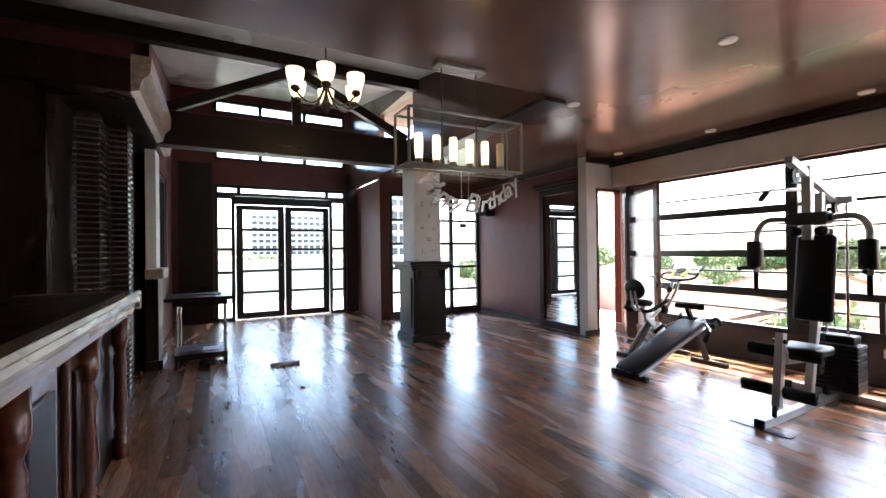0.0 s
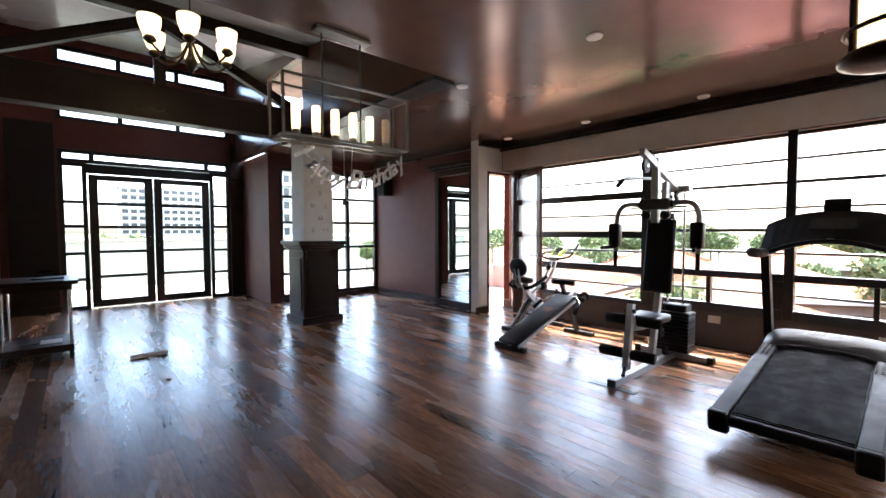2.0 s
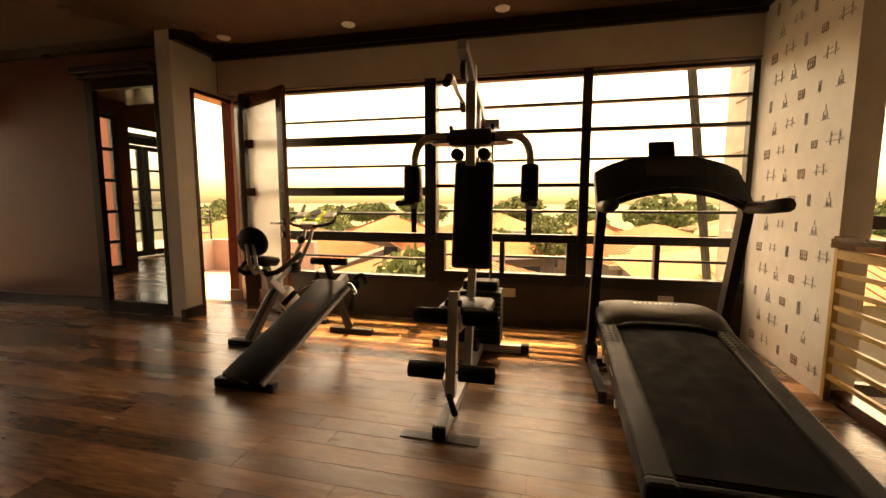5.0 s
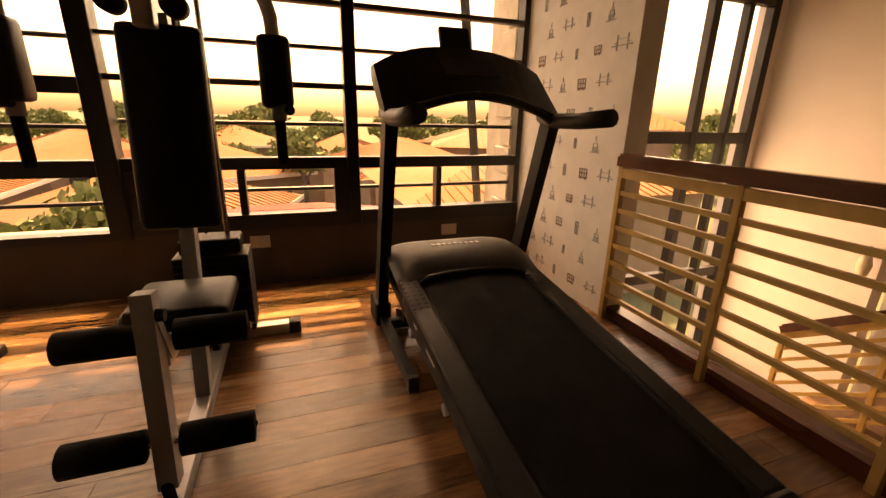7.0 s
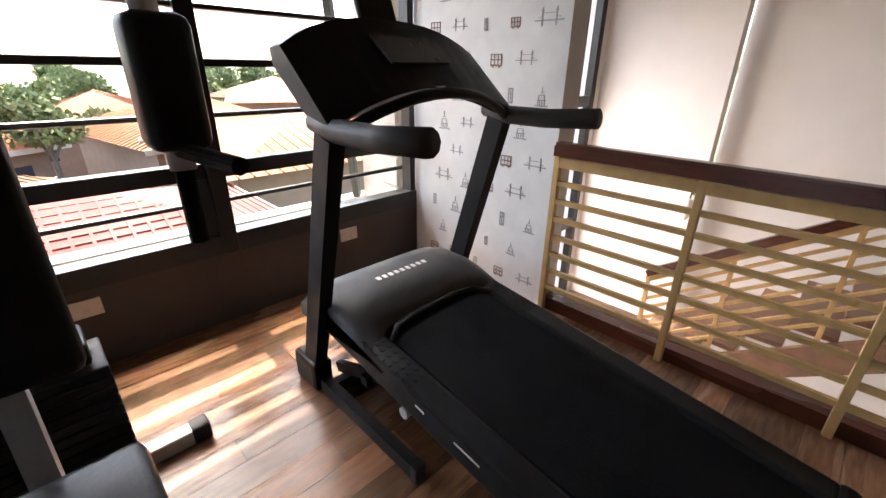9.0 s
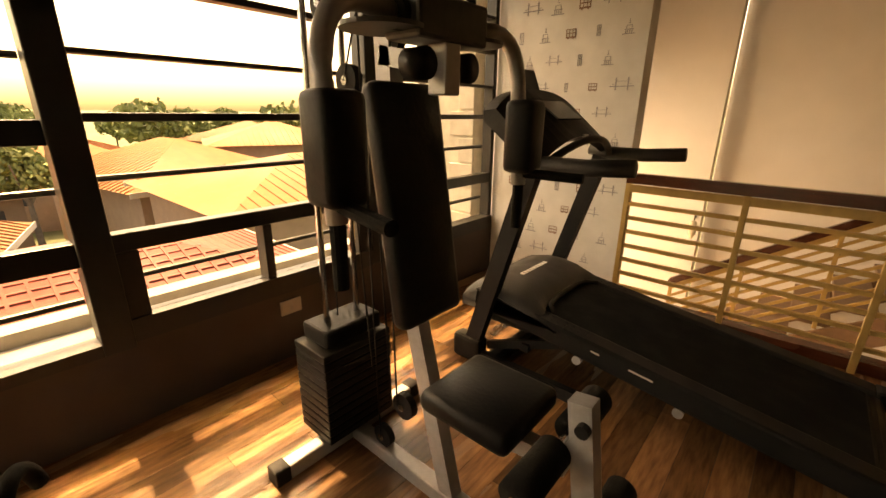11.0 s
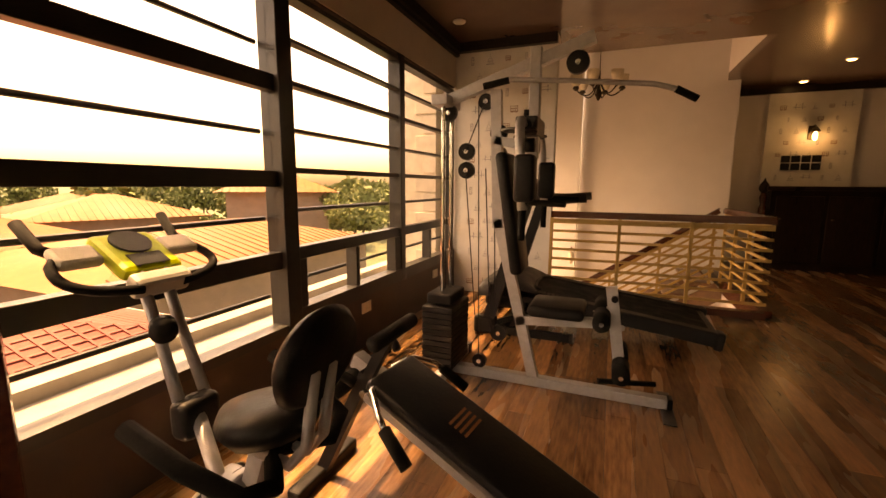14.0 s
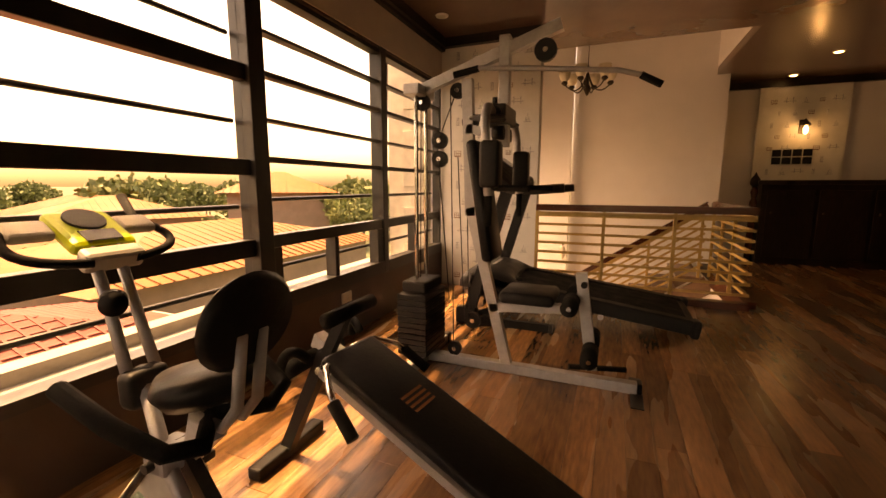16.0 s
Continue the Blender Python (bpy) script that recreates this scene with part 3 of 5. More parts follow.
# ---- serving table, stick, debris ----
tb = thing("side_table", (-0.55, 6.55, 0), "narrow dark table with slim metal legs and a lower shelf", "table")
part("tabletop", boxes((-0.92, -0.24, 6.05, 6.75, 0.76, 0.8), bev=0.006), M_WOOD, tb)
part("apron", boxes((-0.84, -0.29, 6.12, 6.68, 0.7, 0.76)), M_WOOD, tb)
part("shelf", boxes((-0.82, -0.29, 6.1, 6.7, 0.08, 0.15), bev=0.006), M_WOOD, tb)
for x in (-0.8, -0.31):
    for y in (6.13, 6.67):
        part("leg", rod((x, y, 0.15), (x, y, 0.7), 0.014), M_CHROME, tb)
        part("foot", rod((x, y, 0), (x, y, 0.08), 0.018), M_BLACK, tb)
solid("sheet_of_paper", boxes((-0.55, -0.38, 6.25, 6.45, 0.152, 0.157)), M_WHITE, "white paper on the table shelf", "paper")
solid("sheet_of_paper", boxes((-0.68, -0.56, 6.3, 6.44, 0.152, 0.16)), M_GREYP, "dark booklet on the table shelf", "booklet")
solid("tray", boxes((-0.6, -0.35, 6.3, 6.5, 0.8, 0.815), bev=0.004), M_BLACK, "dark tray on the table", "tray")
stick = solid("wood_offcut", boxes((0.13, 0.45, 5.63, 5.68, 0, 0.035), bev=0.004), M_CREAM, "short pale wooden offcut lying on the floor", "wood piece")
for k, (x, y) in enumerate(((-0.57, 5.47), (-0.34, 4.5), (0.32, 4.7), (-0.5, 5.4), (-0.32, 4.58))):
    solid("litter_scrap", cyl(bmesh.new(), (x, y, 0), (x + 0.004, y, 0.012), 0.03, 0.015, 6), M_INKB, "small scrap of litter on the floor", "litter", group="litter on the floor")

# ---- lamps ----
def chandelier(x, y, z, top, lit, label):
    c = thing("chandelier", (x, y, top), label, "chandelier")
    part("chain", rod((x, y, z + 0.3), (x, y, top), 0.006, 6), M_BRASS, c)
    part("canopy", turned(x, y, [(0.02, top - 0.05), (0.06, top - 0.02), (0.06, top)], 16), M_BRASS, c, smooth=True)
    part("body", turned(x, y, [(0.005, z - 0.09), (0.02, z - 0.07), (0.05, z), (0.03, z + 0.04), (0.015, z + 0.1), (0.012, z + 0.3)], 14), M_BRASS, c, smooth=True)
    for k in range(6):
        a = 2 * math.pi * k / 6 + 0.3
        dx, dy = math.cos(a), math.sin(a)
        part("arm", tube(arc((x, y, z + 0.22), (x + 0.1 * dx, y + 0.1 * dy, z - 0.16), (x + 0.3 * dx, y + 0.3 * dy, z + 0.06), 10), 0.009), M_BRASS, c, smooth=True)
        px, py = x + 0.3 * dx, y + 0.3 * dy
        part("cup", turned(px, py, [(0.012, z + 0.04), (0.045, z + 0.07), (0.03, z + 0.1)], 12), M_BRASS, c, smooth=True)
        s = part("shade", turned(px, py, [(0.03, z + 0.095), (0.055, z + 0.12), (0.075, z + 0.18), (0.08, z + 0.24), (0.074, z + 0.24), (0.05, z + 0.13)], 14), M_SHADE if lit else M_DULLSHADE, c, "glass cup shade", True)
    return c


chandelier(0.5, 4.4, 2.66, 3.51, True, "bronze six arm chandelier with lit cream glass cups")
chandelier(3.6, -1.7, 2.42, 4.1, False, "bronze chandelier with unlit amber glass cups over the stairs")

lt = thing("hanging_lantern", (1.0, 0.47, CZ), "round bronze hanging lantern with a lit amber glass cylinder", "lantern")
part("canopy", turned(1.0, 0.47, [(0.015, CZ - 0.05), (0.055, CZ - 0.02), (0.055, CZ)], 16), M_BRASS, lt, smooth=True)
part("chain", rod((1.0, 0.47, 1.96), (1.0, 0.47, CZ - 0.05), 0.006, 6), M_BRASS, lt)
part("hood", turned(1.0, 0.47, [(0.07, 1.845), (0.115, 1.845), (0.118, 1.86), (0.085, 1.89), (0.045, 1.93), (0.02, 1.97)], 20), M_BRASS, lt, "domed bronze hood", True)
part("glass", turned(1.0, 0.47, [(0.066, 1.647), (0.068, 1.73), (0.066, 1.843)], 20), M_SHADE, lt, "glowing amber glass cylinder", True)
part("base", turned(1.0, 0.47, [(0.03, 1.612), (0.07, 1.618), (0.094, 1.628), (0.096, 1.638), (0.085, 1.647)], 20), M_BRASS, lt, "stepped bronze base", True)
part("band", tube([(1.0 + 0.084 * math.cos(k * math.pi / 12), 0.47 + 0.084 * math.sin(k * math.pi / 12), 1.69) for k in range(25)], 0.005, 6), M_BRASS, lt, smooth=True)
for k in range(4):
    px, py = 1.0 + 0.078 * math.cos(k * 1.571 + 0.55), 0.47 + 0.078 * math.sin(k * 1.571 + 0.55)
    part("post", rod((px, py, 1.635), (px, py, 1.85), 0.007, 8), M_BRASS, lt)

ll = thing("pendant_lamp", (1.2, 3.2, CZ), "rectangular metal cage pendant with six candle glass shades", "pendant lamp")
lx0, lx1, ly0, ly1, lz0, lz1 = 0.74, 1.7, 3.08, 3.32, 1.9, 2.28
part("ceiling_plate", boxes((1.0, 1.42, 3.14, 3.24, CZ - 0.035, CZ), bev=0.006), M_CAGE, ll)
for x in (1.06, 1.36):
    part("rod", rod((x, 3.2, lz0), (x, 3.2, CZ - 0.035), 0.007), M_DARKSTEEL, ll)
for y in (ly0, ly1):
    for z in (lz0, lz1):
        part("cage_bar", boxes((lx0, lx1, y - 0.008, y + 0.008, z - 0.008, z + 0.008)), M_CAGE, ll)
for x in (lx0, lx1):
    for y in (ly0, ly1):
        part("cage_post", boxes((x - 0.008, x + 0.008, y - 0.008, y + 0.008, lz0, lz1)), M_CAGE, ll)
    for z in (lz0, lz1):
        part("cage_bar", boxes((x - 0.008, x + 0.008, ly0, ly1, z - 0.007, z + 0.007)), M_CAGE, ll)
for x in (lx0 + 0.05, lx1 - 0.05):
    part("inner_post", boxes((x - 0.006, x + 0.006, 3.194, 3.206, lz0, lz1 - 0.03)), M_CAGE, ll)
part("carrier_bar", boxes((lx0, lx1, 3.185, 3.215, lz0 - 0.006, lz0 + 0.012)), M_CAGE, ll)
for k in range(6):
    x = lx0 + 0.13 + k * 0.142
    part("socket", turned(x, 3.2, [(0.012, lz0 + 0.01), (0.03, lz0 + 0.03), (0.026, lz0 + 0.06)], 12), M_CAGE, ll, smooth=True)
    part("shade", turned(x, 3.2, [(0.026, lz0 + 0.06), (0.03, lz0 + 0.12), (0.03, lz0 + 0.22), (0.026, lz0 + 0.24)], 14), M_SHADE if k < 5 else M_DULLSHADE, ll, "lit candle glass" if k < 5 else "unlit candle glass", True)


def letter(ch, size):
    cu = bpy.data.curves.new("letter", 'FONT')
    cu.body, cu.size, cu.extrude, cu.shear, cu.align_x, cu.offset = ch, size, 0.001, 0.35, 'CENTER', 0.004
    ob = bpy.data.objects.new("letter", cu)
    scene.collection.objects.link(ob)
    me = bpy.data.meshes.new_from_object(ob.evaluated_get(bpy.context.evaluated_depsgraph_get()))
    bpy.data.objects.remove(ob)
    return me


ban = thing("birthday_banner", (1.2, 3.1, 1.9), "silver foil lettered garland reading Happy Birthday", "banner")
sag = lambda t: 1.8 - 0.36 * 4 * t * (1 - t) * 0.55 + 0.03 * t
part("string", tube([(lx0 + 0.05, 3.09, lz0)] + [(0.82 + 0.86 * t, 3.09, sag(t) + 0.08) for t in [k / 12 for k in range(13)]] + [(lx1, 3.09, lz0)], 0.002, 5), M_SILVERFOIL, ban)
text = "Happy Birthday"
for k, ch in enumerate(text):
    if ch == " ":
        continue
    t = (k + 0.5) / len(text)
    me = letter(ch, 0.2 if ch.isupper() else 0.16)
    me.materials.append(M_SILVERFOIL)
    ob = new("letter", me)
    ob.parent = ban
    slope = -0.36 * 4 * 0.55 * (1 - 2 * t) / 0.86
    ob.matrix_local = Matrix.Translation(-ORIGIN[ban.name]) @ Matrix.Translation((0.82 + 0.86 * t, 3.085, sag(t) - 0.04)) @ Matrix.Rotation(-math.atan(slope), 4, 'Y') @ Matrix.Rotation(math.pi / 2, 4, 'X')
cable = thing("hanging_cable", (1.25, 3.25, 1.9), "thin loose cable with a plug hanging from the pendant", "cable")
part("wire", tube([(1.22, 3.2, 1.9), (1.22, 3.2, 1.7), (1.24, 3.2, 1.5), (1.27, 3.2, 1.55), (1.29, 3.2, 1.9)], 0.003, 6), M_OUTLET, cable)
part("plug", boxes((1.21, 1.25, 3.185, 3.215, 1.47, 1.5)), M_BLACK, cable)

spots = [(4.74, 0.65), (4.74, 1.98), (4.74, 3.33), (4.74, 4.62), (2.6, 3.4), (2.6, 2.03), (2.6, 0.7), (0.9, 0.7), (0.9, -0.5), (0.87, -2.0), (0.95, -3.1), (-0.4, -2.0)]
for k, (x, y) in enumerate(spots):
    lit = y < -1.5
    s = thing("downlight", (x, y, CZ), "lit round recessed downlight" if lit else "unlit recessed downlight with a white ring", "downlight", group="ceiling downlights")
    part("ring", turned(x, y, [(0.055, CZ - 0.012), (0.06, CZ - 0.004), (0.06, CZ - 0.001)], 18), M_WHITE, s)
    part("lens", turned(x, y, [(0.04, CZ - 0.015), (0.042, CZ - 0.0125)], 16), M_BULB if lit else M_OUTLET, s)
for x, y in ((0.87, -2.0), (0.95, -3.1)):
    lamp = new("downlight_beam", bpy.data.lights.new("downlight_beam", 'SPOT'))
    lamp.data.energy, lamp.data.spot_size, lamp.data.color, lamp.data.shadow_soft_size = 0.5, radians(80), (1, 0.84, 0.6), 0.03
    lamp.matrix_world = look((x, y, CZ - 0.03), (x, y, 0))

# ---- wallpaper prints, wall fittings ----
def print_patch(bm, cx, cz, kind, s, put):
    """Small printed motif made of thin raised strokes: bridge, bus, dome or phone box."""
    if kind == 0:
        rows = [(-1, 1, -0.04, 0.04), (-0.55, -0.45, -0.3, 0.7), (0.45, 0.55, -0.3, 0.7), (-0.6, -0.4, 0.5, 0.56), (0.4, 0.6, 0.5, 0.56), (-0.45, 0.45, 0.38, 0.42), (-0.8, -0.6, 0.15, 0.19), (0.6, 0.8, 0.15, 0.19)]
    elif kind == 1:
        rows = [(-0.5, 0.5, -0.38, -0.25), (-0.5, 0.5, 0.0, 0.08), (-0.5, 0.5, 0.36, 0.42), (-0.5, -0.42, -0.3, 0.4), (0.42, 0.5, -0.3, 0.4), (-0.2, -0.15, -0.25, 0.36), (0.12, 0.17, -0.25, 0.36), (-0.35, -0.2, -0.46, -0.38), (0.2, 0.35, -0.46, -0.38)]
    elif kind == 2:
        rows = [(-0.6, 0.6, -0.6, -0.52), (-0.4, 0.4, -0.2, -0.14), (-0.32, -0.26, -0.5, -0.2), (-0.1, -0.05, -0.5, -0.2), (0.1, 0.15, -0.5, -0.2), (0.27, 0.33, -0.5, -0.2), (-0.25, 0.25, 0.15, 0.2), (-0.28, -0.23, -0.14, 0.15), (0.23, 0.28, -0.14, 0.15), (-0.12, 0.12, 0.35, 0.39), (-0.02, 0.02, 0.39, 0.75)]
    else:
        rows = [(-0.2, 0.2, -0.5, -0.4), (-0.2, -0.14, -0.4, 0.5), (0.14, 0.2, -0.4, 0.5), (-0.2, 0.2, 0.46, 0.54), (-0.03, 0.02, -0.4, 0.46), (-0.14, 0.14, 0.15, 0.19)]
    for a, b, c, d in rows:
        put(bm, cx + a * s, cx + b * s, cz + c * s, cz + d * s)


def prints(name, u0, u1, z0, z1, put, seed):
    rnd = random.Random(seed)
    grey, brown = bmesh.new(), bmesh.new()
    z, row = z0 + 0.1, 0
    while z < z1 - 0.08:
        u = u0 + 0.1 + (0.11 if row % 2 else 0)
        while u < u1 - 0.08:
            k = (row + int(u * 7)) % 4
            print_patch(brown if k == 1 else grey, u, z, k, rnd.uniform(0.055, 0.08), put)
            u += 0.19
        z += 0.17
        row += 1
    return grey, brown


def paper_prints(parent, u0, u1, z0, z1, put, seed):
    g, b = prints("print", u0, u1, z0, z1, put, seed)
    for bm, mt in ((g, M_INK), (b, M_INKB)):
        tagged(part("wallpaper_print", bm, mt, parent), kind="stuff")


ORIGIN[paper_wall.name] = Vector((0, 0, 0))
paper_prints(paper_wall, 3.95, 4.98, 0.02, CZ - 0.1, lambda bm, a, b, c, d: bx(bm, a, b, 0.016, 0.0185, c, d), 3)
paper_prints(pil, 2.12, 2.5, 1.2, 2.45, lambda bm, a, b, c, d: bx(bm, a, b, 5.9675, 5.97, c, d), 4)
for y in (0.59, 1.906):
    o = thing("wall_outlet", (5.0, y, 0.3), "ivory double wall outlet under the window", "outlet", group="wall outlets")
    part("plate", boxes((4.99, 5.0, y - 0.06, y + 0.06, 0.26, 0.34), bev=0.003), M_OUTLET, o)
    for dy in (-0.03, 0.03):
        part("socket", boxes((4.988, 4.99, y + dy - 0.018, y + dy + 0.018, 0.275, 0.325)), M_CREAM, o)
sp = thing("wall_speaker", (4.56, 7.6, 2.15), "black box speaker on the red brown wall", "speaker")
part("body", boxes((4.4, 4.6, 7.5, 7.75, 2.0, 2.35), bev=0.01), M_BLACK, sp)
part("grille", boxes((4.392, 4.4, 7.52, 7.73, 2.03, 2.32)), M_FOAM, sp)

# ---- back wall: papered panel, sconce, frame, dark bar ----
pp = solid("trim_paper_panel", boxes((0.16, 1.24, -3.45, -3.4, 1.22, CZ - 0.1)), M_PAPER, "papered wall panel above the dark bar", "wall panel", kind="structure")
ORIGIN[pp.name] = Vector((0, 0, 0))
paper_prints(pp, 0.2, 1.2, 1.25, CZ - 0.15, lambda bm, a, b, c, d: bx(bm, a, b, -3.4, -3.3975, c, d), 5)
sc = thing("wall_sconce", (0.68, -3.38, 1.95), "lit lantern wall sconce", "wall lamp")
part("back_plate", boxes((0.63, 0.73, -3.4, -3.385, 1.9, 2.1), bev=0.004), M_BRASS, sc)
part("arm", tube([(0.68, -3.385, 2.05), (0.68, -3.32, 2.1), (0.68, -3.28, 2.06)], 0.008), M_BRASS, sc)
part("hood", turned(0.68, -3.28, [(0.06, 2.0), (0.05, 2.03), (0.015, 2.07)], 12), M_BRASS, sc)
part("bulb", turned(0.68, -3.28, [(0.01, 1.88), (0.028, 1.91), (0.03, 1.96), (0.012, 2.0)], 12), M_BULB, sc, smooth=True)
lamp = new("sconce_glow", bpy.data.lights.new("sconce_glow", 'POINT'))
lamp.data.energy, lamp.data.color, lamp.data.shadow_soft_size, lamp.location = 0.3, (1, 0.72, 0.4), 0.04, (0.68, -3.22, 1.92)
pf = thing("photo_grid", (0.76, -3.395, 1.57), "two rows of small black tiles on the papered wall", "wall decoration")
for i in range(4):
    for j in range(2):
        part("tile", boxes((0.53 + i * 0.125, 0.64 + i * 0.125, -3.398, -3.385, 1.46 + j * 0.115, 1.56 + j * 0.115), bev=0.003), M_BLACK, pf)
bc = thing("bar_cabinet", (-0.5, -3.2, 0), "long black wooden bar cabinet along the back wall", "cabinet")
part("body", boxes((-2.6, 1.18, -3.44, -3.05, 0, 1.16)), M_WOOD, bc)
part("top", boxes((-2.65, 1.24, -3.45, -3.0, 1.16, 1.22), bev=0.01), M_WOOD, bc)
for k in range(6):
    x = -2.5 + k * 0.61
    d = part("door", boxes((x, x + 0.56, -3.05, -3.03, 0.1, 1.08), bev=0.006), M_WOOD, bc)
    part("knob", rod((x + 0.5, -3.03, 0.75), (x + 0.5, -3.0, 0.75), 0.014), M_BRASS, d)
orn = thing("carved_finial", (1.26, -3.1, 1.0), "dark carved wooden finial at the end of the bar", "ornament")
part("post", turned(1.26, -3.1, [(0.05, 0), (0.05, 0.9), (0.03, 0.95), (0.05, 1.05), (0.03, 1.12)], 14), M_MAHOG, orn, smooth=True)
part("finial", turned(1.26, -3.1, [(0.03, 1.12), (0.07, 1.17), (0.06, 1.24), (0.02, 1.3), (0.005, 1.34)], 14), M_WOOD, orn, smooth=True)
sw = thing("wall_lantern", (3.95, -2.5, 0.1), "small glass wall lamp on the white stairwell wall", "wall lamp")
part("bracket", tube([(3.9, -2.5, 0.2), (3.9, -2.42, 0.24), (3.9, -2.4, 0.18)], 0.008), M_BRASS, sw)
part("shade", turned(3.9, -2.4, [(0.03, 0.17), (0.05, 0.1), (0.035, 0.02), (0.01, -0.03)], 12), M_DULLSHADE, sw, smooth=True)

# ---- railing and stairs ----
def railing(name, label, a, b, posts, ends=(True, True)):
    """A railing from a to b (foot points): mahogany handrail, gold posts and rungs that follow the slope."""
    a, b = Vector(a), Vector(b)
    r = thing(name, a, label, "railing")
    up = Vector((0, 0, 1))
    part("handrail", bar(a + up * 0.905, b + up * 0.905, 0.075, 0.05), M_MAHOG, r, "dark mahogany handrail")
    part("handrail_cap", bar(a + up * 0.937, b + up * 0.937, 0.05, 0.016), M_MAHOG, r)
    part("top_board", bar(a + up * 0.845, b + up * 0.845, 0.028, 0.05), M_GOLD, r)
    for z in (0.74, 0.645, 0.55, 0.45, 0.35, 0.25, 0.15):
        part("rung", bar(a + up * z, b + up * z, 0.022, 0.025), M_GOLD, r)
    for t in posts:
        p = a.lerp(b, t)
        part("post", boxes((p.x - 0.016, p.x + 0.016, p.y - 0.016, p.y + 0.016, p.z, p.z + 0.88), bev=0.003), M_GOLD, r)
    return r


railing("stair_railing", "gold painted railing with a mahogany handrail beside the treadmill", (3.925, 0.016, 0.0), (2.0, 0.016, 0.0), (0.005, 0.345, 0.67))
railing("stair_railing", "gold painted return railing along the stairwell", (2.02, -0.05, 0.0), (2.02, -1.62, 0.0), (0.35, 0.68, 0.99))
railing("stair_railing", "gold painted sloping railing of the stairs", (2.1, -1.62, 0.0), (3.88, -1.62, -1.22), (0.02, 0.35, 0.68, 0.99))
st = thing("staircase", (2.1, -2.1, -1.2), "wooden staircase going down between white walls", "stairs")
part("stringer", bar((2.0, -1.64, -0.1), (3.9, -1.64, -1.4), 0.04, 0.22), M_TREAD, st)
part("stringer", bar((2.0, -2.66, -0.1), (3.9, -2.66, -1.4), 0.04, 0.22), M_TREAD, st)
for k in range(7):
    x, z = 2.1 + k * 0.26, -0.02 - k * 0.178
    part("tread", boxes((x, x + 0.28, -2.64, -1.66, z - 0.04, z), bev=0.005), M_TREAD, st)
    part("riser", boxes((x + 0.005, x + 0.02, -2.64, -1.66, z - 0.178, z - 0.04)), M_GOLD, st)
part("landing", boxes((3.9, 4.98, -2.66, -0.2, -1.36, -1.25)), M_TREAD, st)
for k in range(8):
    x, z = 3.64 - k * 0.26, -1.43 - k * 0.178
    part("tread", boxes((x, x + 0.28, -1.5, -0.3, z - 0.04, z), bev=0.005), M_TREAD, st)


# ---- multi gym ----
GY = 2.06
g = thing("multi_gym", (3.7, GY, 0), "silver framed multi gym with black pads and weight stack", "gym machine")
part("base_tube", boxes((3.0, 4.3, GY - 0.03, GY + 0.03, 0.0, 0.06), bev=0.006), M_STEEL, g)
part("base_plate", boxes((2.97, 3.035, GY - 0.19, GY + 0.19, 0.0, 0.006), bev=0.002), M_DARKSTEEL, g)
part("tube_cap", boxes((2.975, 3.0, GY - 0.033, GY + 0.033, 0.006, 0.066), bev=0.006), M_BLACK, g)
part("rear_foot", boxes((4.24, 4.3, GY - 0.34, GY + 0.34, 0.0, 0.06), bev=0.006), M_STEEL, g)
for s in (-1, 1):
    part("foot_cap", boxes((4.235, 4.305, GY + s * 0.34 - 0.03, GY + s * 0.34 + 0.03, -0.0, 0.066), bev=0.006), M_BLACK, g)
part("upright", bar((3.73, GY, 0.05), (3.97, GY, 1.0), 0.05, 0.06), M_STEEL, g)
part("upright", bar((3.97, GY, 0.95), (4.0, GY, 1.74), 0.05, 0.06), M_STEEL, g)
part("tower_post", boxes((3.75, 3.81, GY - 0.03, GY + 0.03, 1.35, 1.95), bev=0.005), M_STEEL, g)
part("tower_link", bar((3.78, GY, 1.42), (4.0, GY, 1.46), 0.05, 0.05), M_STEEL, g)
part("top_boom", bar((4.36, GY, 1.68), (3.48, GY, 1.97), 0.05, 0.06), M_STEEL, g)
for dy in (-0.07, 0.07):
    part("guide_rod", rod((4.3, GY + dy, 0.5), (4.3, GY + dy, 1.68), 0.012), M_CHROME, g)
part("rod_head", boxes((4.26, 4.36, GY - 0.12, GY + 0.12, 1.66, 1.72), bev=0.005), M_STEEL, g)
for k in range(11):
    z = 0.07 + k * 0.036
    part("weight_plate", boxes((4.2, 4.4, GY - 0.16, GY + 0.16, z, z + 0.033), bev=0.006), M_BLACK, g)
part("stack_cap", boxes((4.22, 4.38, GY - 0.13, GY + 0.13, 0.47, 0.54), bev=0.012), M_BLACK, g)
part("back_pad", boxes((-0.035, 0.035, -0.13, 0.13, -0.35, 0.35), bev=0.025), M_VINYL, g, "black vinyl backrest pad", True, Matrix.Translation((3.885, GY, 1.04)) @ Matrix.Rotation(radians(9), 4, 'Y'))
part("seat_pad", boxes((3.45, 3.76, GY - 0.17, GY + 0.13, 0.46, 0.53), bev=0.025), M_VINYL, g, "black vinyl seat pad", True)
part("seat_tube", bar((3.84, GY, 0.4), (3.34, GY, 0.44), 0.05, 0.05), M_STEEL, g)
part("leg_post", bar((3.32, GY, 0.65), (3.24, GY, 0.1), 0.05, 0.06), M_STEEL, g)
part("leg_bracket", bar((3.36, GY, 0.44), (3.3, GY, 0.58), 0.06, 0.03), M_STEEL, g)
part("pivot_bolt", rod((3.3, GY - 0.045, 0.59), (3.3, GY + 0.045, 0.59), 0.018), M_BLACK, g)
